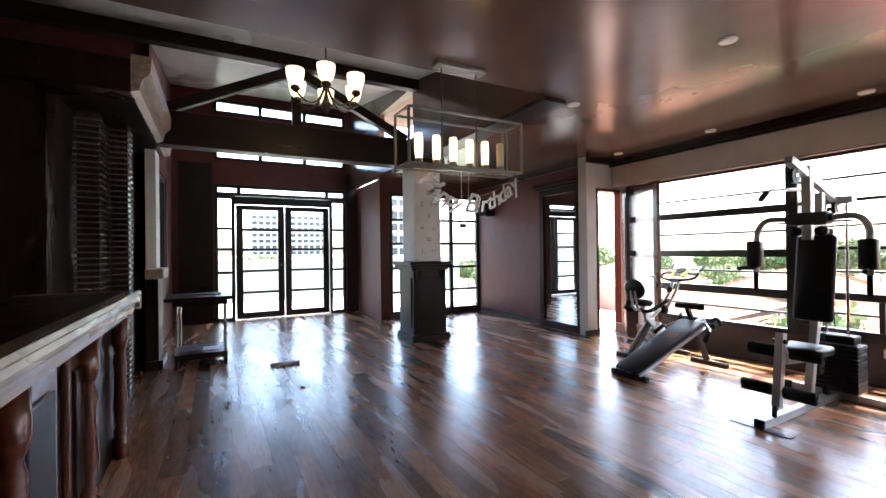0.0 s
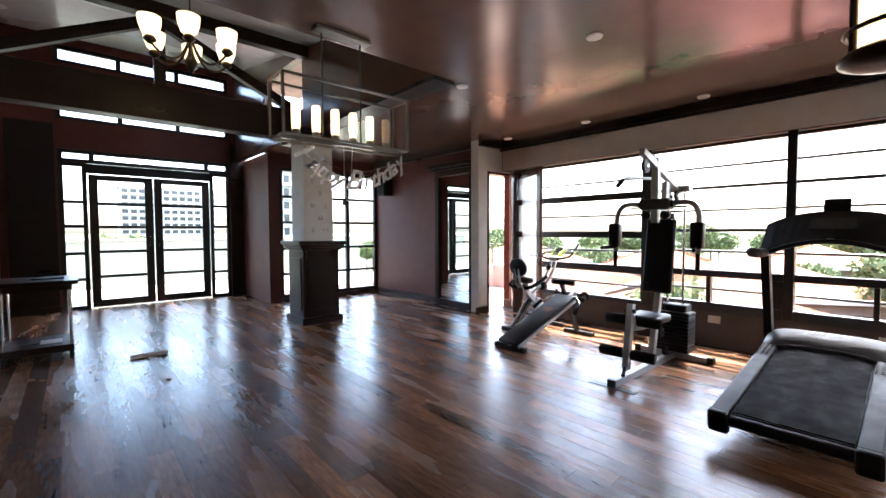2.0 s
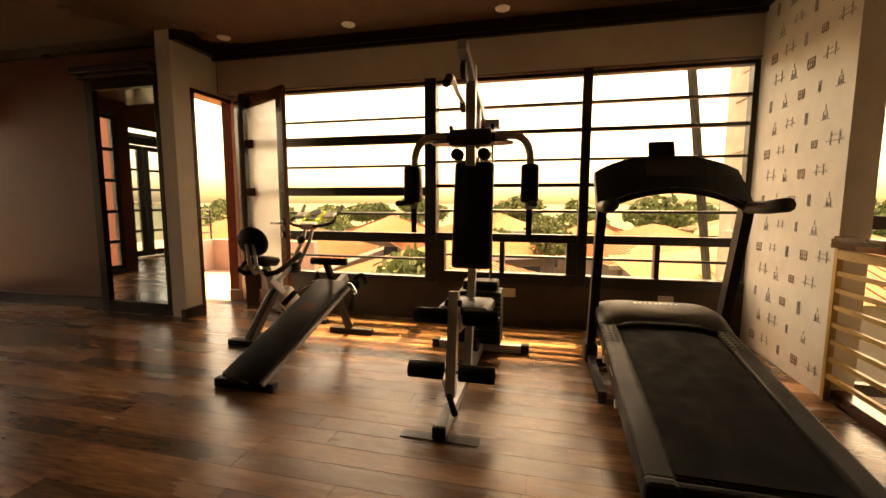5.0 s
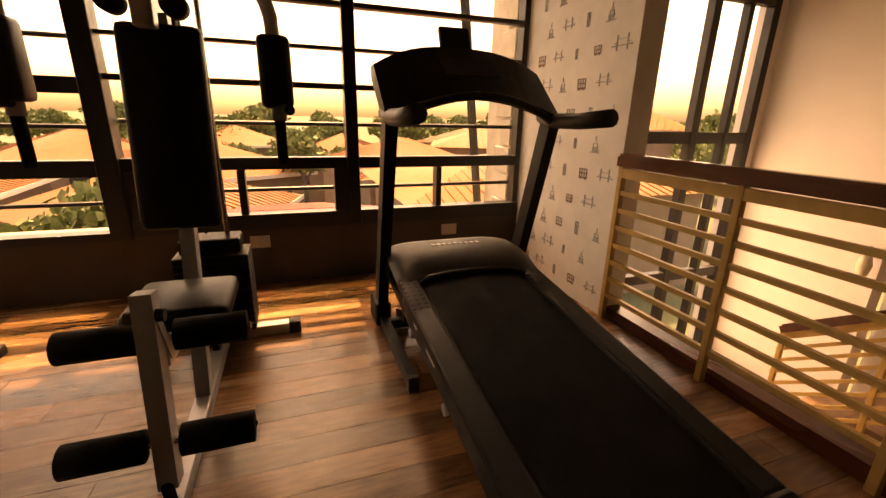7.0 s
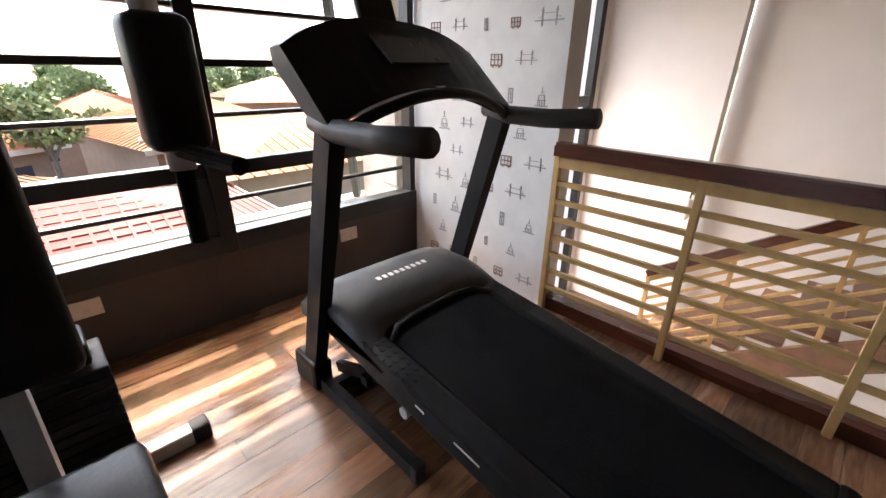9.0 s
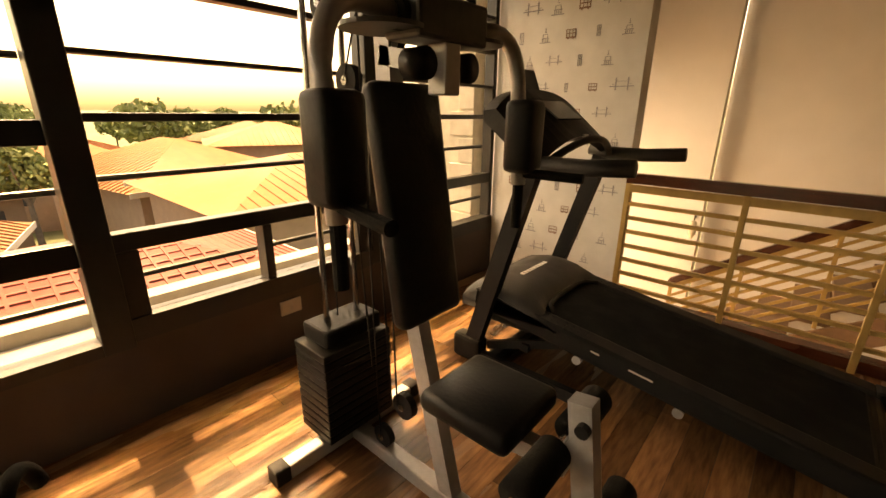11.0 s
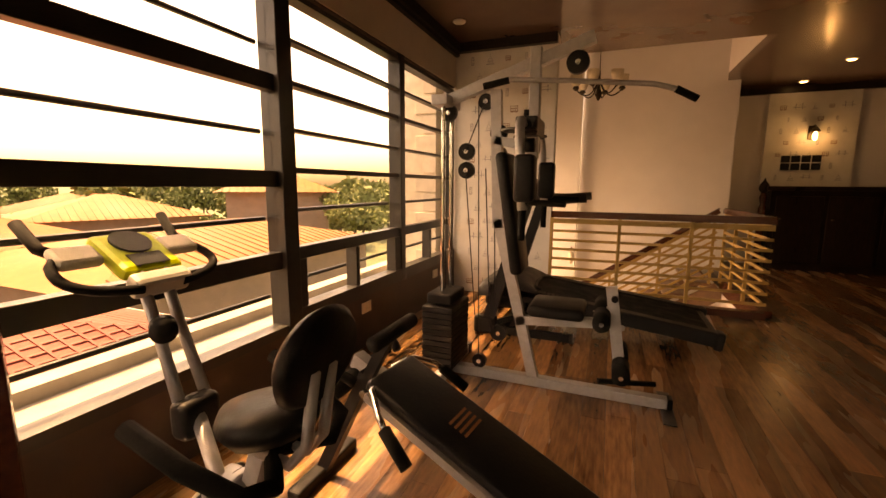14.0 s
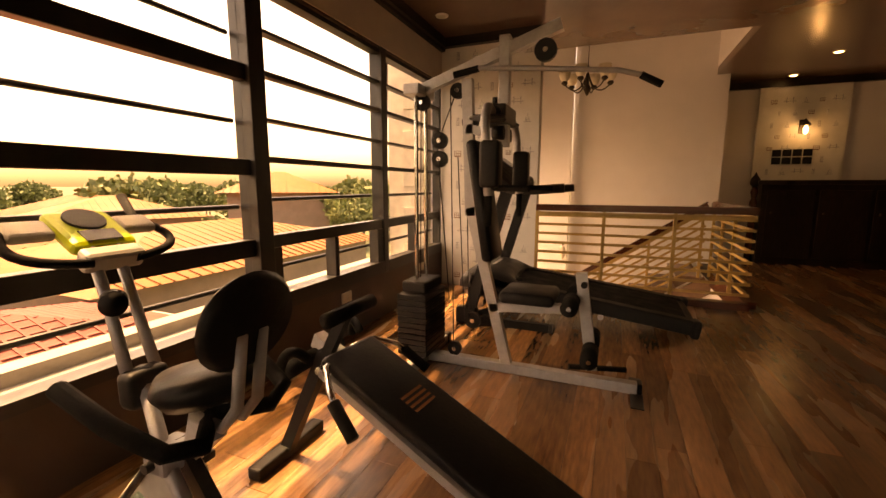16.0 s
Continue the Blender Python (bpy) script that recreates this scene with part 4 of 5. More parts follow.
for x, z in ((3.36, 0.5), (3.25, 0.23)):
    part("roller_axle", rod((x, GY - 0.24, z), (x, GY + 0.24, z), 0.012), M_CHROME, g)
    for s in (-1, 1):
        part("foam_roller", cyl(bmesh.new(), (x, GY + s * 0.045, z), (x, GY + s * 0.23, z), 0.045, 0.045, 18), M_FOAM, g, "black foam roller", True)
for s in (-1, 1):
    part("press_arm", tube([(3.82, GY + s * 0.08, 1.52), (3.8, GY + s * 0.24, 1.53)] + arc((3.8, GY + s * 0.24, 1.53), (3.79, GY + s * 0.365, 1.53), (3.78, GY + s * 0.365, 1.36), 6)[1:] + [(3.76, GY + s * 0.365, 1.08)], 0.024, 10), M_STEEL, g, smooth=True)
    part("press_pad", boxes((3.7, 3.8, GY + s * 0.365 - 0.052, GY + s * 0.365 + 0.052, 1.12, 1.35), bev=0.02), M_VINYL, g, "black vinyl press pad", True)
    part("press_handle", rod((3.74, GY + s * 0.365, 1.12), (3.55, GY + s * 0.4, 1.115), 0.016), M_FOAM, g)
    part("press_grip", rod((3.76, GY + s * 0.365, 0.93), (3.76, GY + s * 0.365, 1.08), 0.018), M_FOAM, g)
part("press_hub", boxes((3.74, 3.86, GY - 0.13, GY + 0.13, 1.47, 1.57), bev=0.01), M_DARKSTEEL, g)
for s in (-1, 1):
    part("hub_boss", cyl(bmesh.new(), (3.76, GY + s * 0.085, 1.42), (3.82, GY + s * 0.085, 1.42), 0.038, 0.038, 16), M_BLACK, g, "round black boss", True)
    part("cam_plate", cyl(bmesh.new(), (3.83, GY + s * 0.16, 1.487), (3.83, GY + s * 0.16, 1.497), 0.1, 0.1, 22), M_DARKSTEEL, g, "flat round cam plate")
    part("hub_knob", rod((3.8, GY + s * 0.13, 1.57), (3.8, GY + s * 0.13, 1.6), 0.014), M_BLACK, g)
part("hub_bracket", rod((3.8, GY - 0.15, 1.52), (3.8, GY + 0.15, 1.52), 0.035, 16), M_BLACK, g)
part("lat_bar", tube([(2.99, GY - 0.03, 1.635), (3.09, GY - 0.02, 1.687), (3.19, GY - 0.01, 1.715), (3.6, GY + 0.05, 1.75), (3.9, GY + 0.08, 1.772), (4.04, GY + 0.1, 1.745)], 0.014, 8), M_STEEL, g, "bent lat pull bar", True)
part("lat_grip", tube([(2.985, GY - 0.031, 1.632), (3.085, GY - 0.02, 1.685)], 0.019), M_FOAM, g)
part("lat_grip", tube([(3.91, GY + 0.082, 1.77), (4.05, GY + 0.102, 1.743)], 0.019), M_FOAM, g)
for x, z, r in ((3.56, 1.85, 0.06), (4.29, 1.63, 0.05), (3.98, 1.5, 0.05), (4.175, 1.4, 0.05), (4.175, 1.29, 0.05), (4.07, 0.1, 0.045), (3.95, 0.3, 0.05), (4.06, 1.68, 0.045)):
    p = part("pulley", cyl(bmesh.new(), (x, GY - 0.014, z), (x, GY + 0.014, z), r, r, 20), M_BLACK, g, "black pulley wheel")
    part("pulley_hub", rod((x, GY - 0.022, z), (x, GY + 0.022, z), 0.014), M_CHROME, p)
part("pulley_strap", boxes((4.16, 4.19, GY - 0.025, GY - 0.018, 1.25, 1.44)), M_STEEL, g)
for a, b in (((4.07, 0.1), (4.1, 1.68)), ((4.175, 1.4), (4.06, 1.68)), ((4.175, 1.29), (4.1, 0.4)), ((3.97, 0.3), (4.0, 1.48)), ((4.29, 1.6), (4.3, 0.55)), ((4.0, 0.3), (4.05, 1.3))):
    part("cable", rod((a[0], GY + 0.02, a[1]), (b[0], GY + 0.02, b[1]), 0.0035, 6), M_BLACK, g)
part("foot_bar", rod((3.06, GY - 0.06, 0.1), (3.36, GY + 0.06, 0.12), 0.016), M_FOAM, g)

# ---- treadmill ----
t_ = thing("treadmill", (3.4, 0.9, 0), "black folding treadmill with a curved console and grey motor hood", "treadmill")
TY0, TY1 = 0.51, 1.25
deck = Matrix.Translation((4.0, 0, 0.375)) @ Matrix.Rotation(radians(-7.6), 4, 'Y')
part("deck", boxes((-1.38, 0.1, TY0 + 0.1, TY1 - 0.1, -0.07, 0.0), bev=0.01), M_BLACK, t_, m=deck)
part("belt", boxes((-1.36, 0.06, TY0 + 0.11, TY1 - 0.11, 0.0, 0.005)), M_BELT, t_, "black rubber running belt", m=deck)
for a, b in ((TY0, TY0 + 0.1), (TY1 - 0.1, TY1)):
    r = part("side_rail", boxes((-1.4, 0.25, a, b, -0.09, 0.016), bev=0.014), M_BLACK, t_, m=deck)
    bm = bmesh.new()
    for i in range(12):
        for j in range(3):
            x, y = 0.02 - i * 0.035, a + 0.02 + j * 0.03
            bx(bm, x, x + 0.014, y, y + 0.014, 0.0155, 0.019)
    tagged(part("grip_studs", bm, M_BLACK, r, m=deck), kind="stuff")
    part("end_cap", boxes((-1.45, -1.39, a - 0.006, b + 0.006, -0.11, 0.022), bev=0.02), M_BLACK, t_, m=deck)
part("rear_roller", rod((2.62, TY0 + 0.1, 0.155), (2.62, TY1 - 0.1, 0.155), 0.035, 14), M_BLACK, t_)
hood = bmesh.new()
hood_rows = []
HN = 16
for i in range(HN + 1):
    u = i / HN * 2 - 1
    y = (TY0 + TY1) / 2 + u * (TY1 - TY0) / 2
    cheek, crown = 0.13 * max(0.0, (abs(u) - 0.62) / 0.38) ** 1.5, 0.045 * abs(u) ** 6
    ring = [(4.33, 0.3), (4.33, 0.4), (4.27, 0.445), (4.17, 0.468), (4.06, 0.466), (3.99, 0.452), (3.94 - cheek * 0.5, 0.425 - cheek * 0.1), (3.9 - cheek, 0.383 - cheek * 0.16), (3.89 - cheek, 0.33)]
    hood_rows.append([hood.verts.new((x, y, z - crown * (1 if z > 0.35 else 0))) for x, z in ring])
for p, q in zip(hood_rows, hood_rows[1:]):
    for k in range(len(p)):
        hood.faces.new((p[k], p[(k + 1) % len(p)], q[(k + 1) % len(p)], q[k]))
hood.faces.new(hood_rows[0])
hood.faces.new(hood_rows[-1][::-1])
part("motor_hood", hood, M_GREYP, t_, "grey plastic motor hood", True)
part("hood_lip", tube([(3.83, TY0 + 0.1, 0.372), (3.885, TY0 + 0.16, 0.38), (3.9, TY0 + 0.26, 0.384), (3.9, TY1 - 0.26, 0.384), (3.885, TY1 - 0.16, 0.38), (3.83, TY1 - 0.1, 0.372)], 0.013, 8), M_BLACK, t_, smooth=True)
bm = bmesh.new()
for k in range(9):
    bx(bm, 4.09, 4.115, 0.75 + k * 0.031, 0.768 + k * 0.031, 0.464, 0.4695)
tagged(part("hood_marking", bm, M_WHITE, t_, "pale lettering bars on the hood"), kind="stuff")
for x0, x1 in ((-0.45, -0.41), (-0.68, -0.58)):
    part("rail_marking", boxes((x0, x1, TY1 - 0.002, TY1 + 0.001, -0.026, -0.018)), M_WHITE, t_, m=deck)
for y in (TY0 - 0.04, TY1 + 0.01):
    part("upright", bar((4.25, y, 0.06), (3.95, y, 1.08), 0.055, 0.085), M_BLACK, t_)
    part("boot", boxes((4.17, 4.35, y - 0.045, y + 0.045, 0.0, 0.14), bev=0.02), M_BLACK, t_)
    part("base_tube", bar((4.3, y, 0.035), (3.58, y, 0.035), 0.04, 0.06), M_BLACK, t_)
    part("base_cap", boxes((3.56, 3.59, y - 0.024, y + 0.024, 0.0, 0.07), bev=0.006), M_GREYP, t_)
    part("armrest", tube([(4.02, y, 1.12), (3.92, y, 1.1), (3.72, y, 1.1), (3.52, y, 1.115)], 0.036, 10), M_GREYP, t_, "padded grey handrail", True)
    s_ = 1 if y > 0.9 else -1
    for x in (-0.36, -0.8):
        p = part("wheel", cyl(bmesh.new(), (x, y - s_ * 0.035, -0.105), (x, y - s_ * 0.008, -0.105), 0.021, 0.021, 14), M_STEEL, t_, "small silver roller wheel", m=deck)
        part("wheel_mount", boxes((x - 0.02, x + 0.02, y - 0.045, y - 0.02, -0.12, -0.07)), M_BLACK, p, m=deck)
    part("lift_arm", bar((4.2, y - s_ * 0.09, 0.06), (3.72, y - s_ * 0.09, 0.25), 0.03, 0.045), M_BLACK, t_)
part("cross_tube", bar((4.12, TY0, 0.04), (4.12, TY1, 0.04), 0.04, 0.05), M_BLACK, t_)
part("lift_tube", bar((3.95, TY0 + 0.04, 0.15), (3.95, TY1 - 0.04, 0.15), 0.04, 0.04), M_BLACK, t_)
part("motor_pan", boxes((3.95, 4.3, TY0 + 0.1, TY1 - 0.1, 0.2, 0.3), bev=0.02), M_BLACK, t_)
cm = bmesh.new()
N = 14
rows_ = []
for i in range(N + 1):
    u = i / N * 2 - 1
    y = 0.87 + u * 0.42
    zt, zb = 1.42 - 0.1 * abs(u) ** 2.6, 1.21 - 0.1 * abs(u) ** 2
    rows_.append([cm.verts.new(p) for p in ((4.25 - 0.04 * u * u, y, zt), (4.18 - 0.04 * u * u, y, zt + 0.006), (3.89, y, zb), (3.95, y, zb - 0.03), (4.24 - 0.04 * u * u, y, zt - 0.05))])
for a, b in zip(rows_, rows_[1:]):
    for k in range(5):
        cm.faces.new((a[k], a[(k + 1) % 5], b[(k + 1) % 5], b[k]))
cm.faces.new(rows_[0])
cm.faces.new(rows_[-1][::-1])
con = part("console", cm, M_BLACK, t_, "black curved console")
part("screen", boxes((-0.004, 0.004, -0.13, 0.13, -0.07, 0.07)), M_DARKWIN, con, m=Matrix.Translation((4.036, 0.87, 1.325)) @ Matrix.Rotation(radians(54), 4, 'Y'))
part("tablet_rest", boxes((-0.015, 0.015, -0.08, 0.08, 0.0, 0.15), bev=0.012), M_BLACK, con, m=Matrix.Translation((4.2, 0.87, 1.385)) @ Matrix.Rotation(radians(22), 4, 'Y'))
part("pulse_bar", tube(arc((3.9, 0.5, 1.1), (3.8, 0.87, 1.29), (3.9, 1.24, 1.1), 12), 0.018, 8), M_BLACK, t_, smooth=True)
part("safety_key", boxes((3.885, 3.9, 0.85, 0.89, 1.2, 1.215)), M_STEEL, con)

# ---- incline bench ----
bn = thing("sit_up_bench", (3.9, 3.2, 0), "black vinyl incline sit up bench with foam rollers and grips", "exercise bench")
bm_ = Matrix.Translation((3.26, 3.25, 0.075)) @ Matrix.Rotation(math.atan2(-0.13, 0.95), 4, 'Z') @ Matrix.Rotation(-math.atan2(0.42, 0.93), 4, 'Y')
part("board", boxes((-0.02, 1.0, -0.14, 0.14, 0.005, 0.045), bev=0.015), M_VINYL, bn, "black vinyl bench board", True, bm_)
part("edge", boxes((-0.0, 0.98, 0.128, 0.15, -0.025, 0.004), (-0.0, 0.98, -0.15, -0.128, -0.025, 0.004)), M_STEEL, bn, m=bm_)
part("spine", boxes((0.0, 1.15, -0.025, 0.025, -0.06, -0.0)), M_STEEL, bn, m=bm_)
bm = bmesh.new()
for k in range(4):
    bx(bm, 0.62 + k * 0.022, 0.63 + k * 0.022, -0.07, 0.05, 0.0445, 0.0465)
tagged(part("stripe_marking", bm, M_ROOF, bn, "faded orange stripes", m=bm_), kind="stuff")
part("front_foot", boxes((3.27, 3.33, 3.06, 3.47, 0.0, 0.06), bev=0.01), M_BLACK, bn)
part("rear_foot", boxes((4.43, 4.49, 2.94, 3.33, 0.0, 0.05), bev=0.008), M_BLACK, bn)
part("rear_leg", bar((4.45, 3.15, 0.04), (4.22, 3.17, 0.5), 0.04, 0.05), M_BLACK, bn)
part("roller_post", bar((4.22, 3.17, 0.48), (4.12, 3.17, 0.67), 0.04, 0.04), M_BLACK, bn)
part("foam_roller", cyl(bmesh.new(), (4.12, 3.0, 0.67), (4.12, 3.29, 0.67), 0.028, 0.028, 16), M_FOAM, bn, smooth=True)
part("foam_roller", cyl(bmesh.new(), (4.3, 2.98, 0.46), (4.3, 3.3, 0.46), 0.032, 0.032, 16), M_FOAM, bn, smooth=True)
for s in (-1, 1):
    part("side_bar", tube([(4.16, 3.13 + s * 0.04, 0.5), (4.13, 3.13 + s * 0.16, 0.5), (4.06, 3.13 + s * 0.23, 0.46), (4.02, 3.14 + s * 0.25, 0.43)], 0.012, 8), M_CHROME, bn, "bent chrome handle bar", True)
    part("grip", tube([(4.03, 3.14 + s * 0.245, 0.44), (3.93, 3.15 + s * 0.275, 0.36)], 0.021, 10), M_FOAM, bn, "black foam grip", True)
    part("curved_grip", tube(arc((4.2, 3.13 + s * 0.16, 0.52), (4.27, 3.13 + s * 0.2, 0.6), (4.28, 3.13 + s * 0.22, 0.48), 8), 0.018, 10), M_FOAM, bn, smooth=True)
part("knob", rod((4.18, 3.14, 0.47), (4.18, 3.27, 0.47), 0.014), M_CHROME, bn)
bn.location += Vector((-0.06, 0.06, 0))

# ---- exercise bike ----
bk = thing("exercise_bike", (4.2, 3.78, 0), "folding exercise bike with lime green console and black seat", "exercise bike")
BY = 3.79
for s in (-1, 1):
    part("upright", tube([(4.62, 3.69 + s * 0.035, 0.96), (4.55, 3.695 + s * 0.035, 0.78), (4.41, 3.735 + s * 0.04, 0.57)], 0.017, 8), M_STEEL, bk, "silver steel upright tube", True)
part("front_leg", tube([(4.43, 3.73, 0.6), (4.23, 3.815, 0.42), (4.05, 3.845, 0.21), (3.92, 3.86, 0.04)], 0.02, 8), M_STEEL, bk, "silver steel leg", True)
part("rear_leg", bar((4.24, 3.77, 0.44), (3.9, 3.8, 0.04), 0.035, 0.05), M_DARKSTEEL, bk)
part("case_leg", bar((4.1, 3.76, 0.5), (4.6, 3.73, 0.04), 0.035, 0.05), M_STEEL, bk)
part("foot", boxes((3.87, 3.93, 3.64, 4.0, 0.0, 0.05), bev=0.01), M_BLACK, bk)
part("foot", boxes((4.57, 4.63, 3.54, 3.9, 0.0, 0.05), bev=0.01), M_BLACK, bk)
part("bracket", boxes((4.19, 4.27, 3.75, 3.85, 0.385, 0.455), bev=0.012), M_STEEL, bk)
part("bolt", rod((4.23, 3.85, 0.42), (4.23, 3.87, 0.42), 0.014), M_DARKSTEEL, bk)
part("clamp", boxes((4.37, 4.44, 3.68, 3.8, 0.5, 0.61), bev=0.02), M_BLACK, bk, "black plastic clamp", True)
hm = Matrix.Translation((4.38, 3.745, 0.225)) @ Matrix.Rotation(radians(47), 4, 'Y')
ck = part("crank_case", boxes((-0.19, 0.16, -0.05, 0.05, -0.085, 0.085), bev=0.035), M_LIGHTGREY, bk, "light grey flywheel housing", True, hm)
part("case_cover", boxes((-0.02, 0.13, 0.046, 0.056, -0.05, 0.035), bev=0.012), M_TEAL, ck, "pale teal side cover", False, hm)
part("case_band", tube([(-0.2, 0.03, 0.05), (-0.12, 0.054, 0.055), (0.05, 0.056, 0.05), (0.13, 0.05, 0.04)], 0.012, 8), M_BLACK, ck, "black trim band", True, hm)
for s in (-1, 1):
    cx, cz = 4.46 + 0.06 * s, 0.2 - 0.05 * s
    part("crank", bar((4.45, 3.75 + s * 0.075, 0.19), (cx, 3.75 + s * 0.08, cz), 0.014, 0.024), M_DARKSTEEL, bk)
    pd = part("pedal", boxes((cx - 0.05, cx + 0.05, 3.75 + s * 0.13 - 0.045, 3.75 + s * 0.13 + 0.045, cz - 0.014, cz + 0.014), bev=0.006), M_BLACK, bk)
    part("strap", tube(arc((cx, 3.75 + s * 0.09, cz), (cx, 3.75 + s * 0.13, cz + 0.13), (cx, 3.75 + s * 0.17, cz), 6), 0.012, 6), M_BLACK, pd, smooth=True)
part("tension_knob", cyl(bmesh.new(), (4.5, 3.745, 0.785), (4.54, 3.72, 0.79), 0.036, 0.036, 16), M_BLACK, bk, smooth=True)
part("cable", tube([(4.53, 3.73, 0.76), (4.47, 3.75, 0.68), (4.45, 3.74, 0.6)], 0.004, 6), M_BLACK, bk)
sm = turned(0, 0, [(0.02, -0.04), (0.11, -0.03), (0.14, 0.01), (0.12, 0.038), (0.05, 0.046)], 20)
for v in sm.verts:
    v.co.y *= 0.95 - 0.3 * max(0.0, v.co.x) / 0.14
part("seat", sm, M_VINYL, bk, "black vinyl saddle", True, Matrix.Translation((4.085, BY, 0.645)) @ Matrix.Rotation(radians(9), 4, 'Y'))
part("seat_post", bar((4.09, BY, 0.62), (4.16, BY - 0.01, 0.44), 0.035, 0.05), M_STEEL, bk)
bpad = turned(0, 0, [(0.02, -0.03), (0.12, -0.026), (0.14, 0.0), (0.12, 0.026), (0.02, 0.03)], 24)
part("backrest", bpad, M_VINYL, bk, "round black vinyl backrest", True, Matrix.Translation((3.94, BY - 0.01, 0.82)) @ Matrix.Rotation(radians(78), 4, 'Y') @ Matrix.Diagonal((0.86, 0.98, 0.9, 1)))
for s in (-1, 1):
    part("backrest_arm", tube([(4.1, BY + s * 0.03, 0.57), (4.0, BY + s * 0.03, 0.56), (3.95, BY + s * 0.03, 0.62), (3.92, BY + s * 0.03, 0.8)], 0.014, 8), M_STEEL, bk, smooth=True)
    part("side_handle", tube([(4.08, BY, 0.56), (3.98, BY + s * 0.1, 0.56), (4.0, BY + s * 0.17, 0.58), (4.12, BY + s * 0.2, 0.63), (4.27, BY + s * 0.21, 0.69)], 0.021, 10), M_FOAM, bk, "black foam side handle", True)
    part("grip", tube([(4.72, 3.685 + s * 0.17, 1.0), (4.78, 3.685 + s * 0.19, 1.02), (4.85, 3.685 + s * 0.2, 1.09)], 0.016, 8), M_FOAM, bk, smooth=True)
    part("loop_handle", tube([(4.72, 3.685 + s * 0.18, 1.0)] + arc((4.69, 3.685 + s * 0.21, 0.98), (4.58, 3.685 + s * 0.26, 0.92), (4.56, 3.69 + s * 0.06, 0.905), 8), 0.014, 8), M_FOAM, bk, smooth=True)
cmx = Matrix.Translation((4.69, 3.685, 0.985)) @ Matrix.Rotation(radians(-30), 4, 'Y')
cs = part("console", boxes((-0.1, 0.09, -0.09, 0.09, -0.02, 0.025), bev=0.018), M_GREEN, bk, "lime green console", m=cmx)
for s in (-1, 1):
    part("console_wing", boxes((-0.02, 0.06, min(s * 0.09, s * 0.2), max(s * 0.09, s * 0.2), -0.015, 0.018), bev=0.012), M_LIGHTGREY, cs, m=cmx)
part("display", cyl(bmesh.new(), (0.03, 0, 0.0), (0.03, 0, 0.032), 0.06, 0.055, 20), M_BLACK, cs, "black oval display", m=cmx)
part("tray", boxes((-0.085, -0.03, -0.05, 0.05, 0.0255, 0.029), bev=0.001), M_DARKWIN, cs, m=cmx)
part("chin", boxes((-0.155, -0.1, -0.085, 0.085, -0.045, 0.02), bev=0.015), M_LIGHTGREY, cs, m=cmx)

# ---- outdoors ----
GZ = -6.5
bm = bmesh.new()
bmesh.ops.create_grid(bm, x_segments=1, y_segments=1, size=2500, matrix=Matrix.Translation((0, 0, GZ)))
solid("ground", bm, M_GROUND, "scrubby ground between the houses reaching the horizon", "ground", kind="structure")
solid("ledge", boxes((5.2, 6.0, -0.6, 5.1, -0.1, 0.12), (5.95, 6.1, -0.6, 5.1, 0.12, 0.2)), M_CONC, "concrete ledge outside the long window", "ledge", kind="structure")
col = thing("facade_pier", (5.6, -0.25, 0), "cream stone pier with stepped quoins outside the window", "pier")
part("core", boxes((5.26, 5.7, -0.5, -0.02, GZ, 4.0)), M_BRICK, col)
for k in range(14):
    part("quoin", boxes((5.24 - 0.0, 5.5 - (0.1 if k % 2 else 0), -0.03, 0.0, -0.2 + k * 0.22, -0.2 + k * 0.22 + 0.2), bev=0.006), M_BRICK, col)
part("brace", bar((5.75, 0.02, 0.28), (5.45, 0.45, 2.9), 0.05, 0.06), M_DARKSTEEL, col)
solid("balcony_floor", boxes((4.6, 7.2, 5.13, 8.0, -0.14, -0.01)), M_PINK, "tiled balcony floor", "floor", kind="structure")
bl = thing("balcony_railing", (6.5, 7.0, 0), "pinkish balcony parapet with thin steel rails", "railing")
part("parapet", boxes((4.75, 7.2, 7.0, 7.12, -0.01, 0.5), (7.08, 7.2, 5.13, 7.0, -0.01, 0.5)), M_PINK, bl)
for z in (0.62, 0.74, 0.86, 0.98):
    part("rail", rod((4.75, 7.06, z), (7.14, 7.06, z), 0.012, 8), M_DARKSTEEL, bl)
for x in (4.9, 6.0, 7.1):
    part("post", rod((x, 7.06, 0.5), (x, 7.06, 1.0), 0.015, 8), M_DARKSTEEL, bl)
solid("terrace_floor", boxes((-3, 7, 9.7, 13.2, -0.16, -0.03), (2.45, 4.75, 8.22, 9.7, -0.16, -0.03)), M_CONC, "bright concrete terrace floor", "floor", kind="structure")
ter = thing("terrace_parapet", (1, 13, 0), "pale greenish terrace parapet wall with faint leaf relief", "parapet")
part("wall", boxes((-3, 7, 13.0, 13.15, -0.03, 1.05)), M_PARAPET, ter)
part("coping", boxes((-3, 7, 12.95, 13.2, 1.05, 1.12), bev=0.01), M_CONC, ter)
for k in range(5):
    x = -1.5 + k * 1.4
    part("leaf_relief", tube([(x, 12.995, 0.2), (x + 0.15, 12.99, 0.5), (x + 0.5, 12.99, 0.75)], 0.03, 6), M_PARAPET, ter)


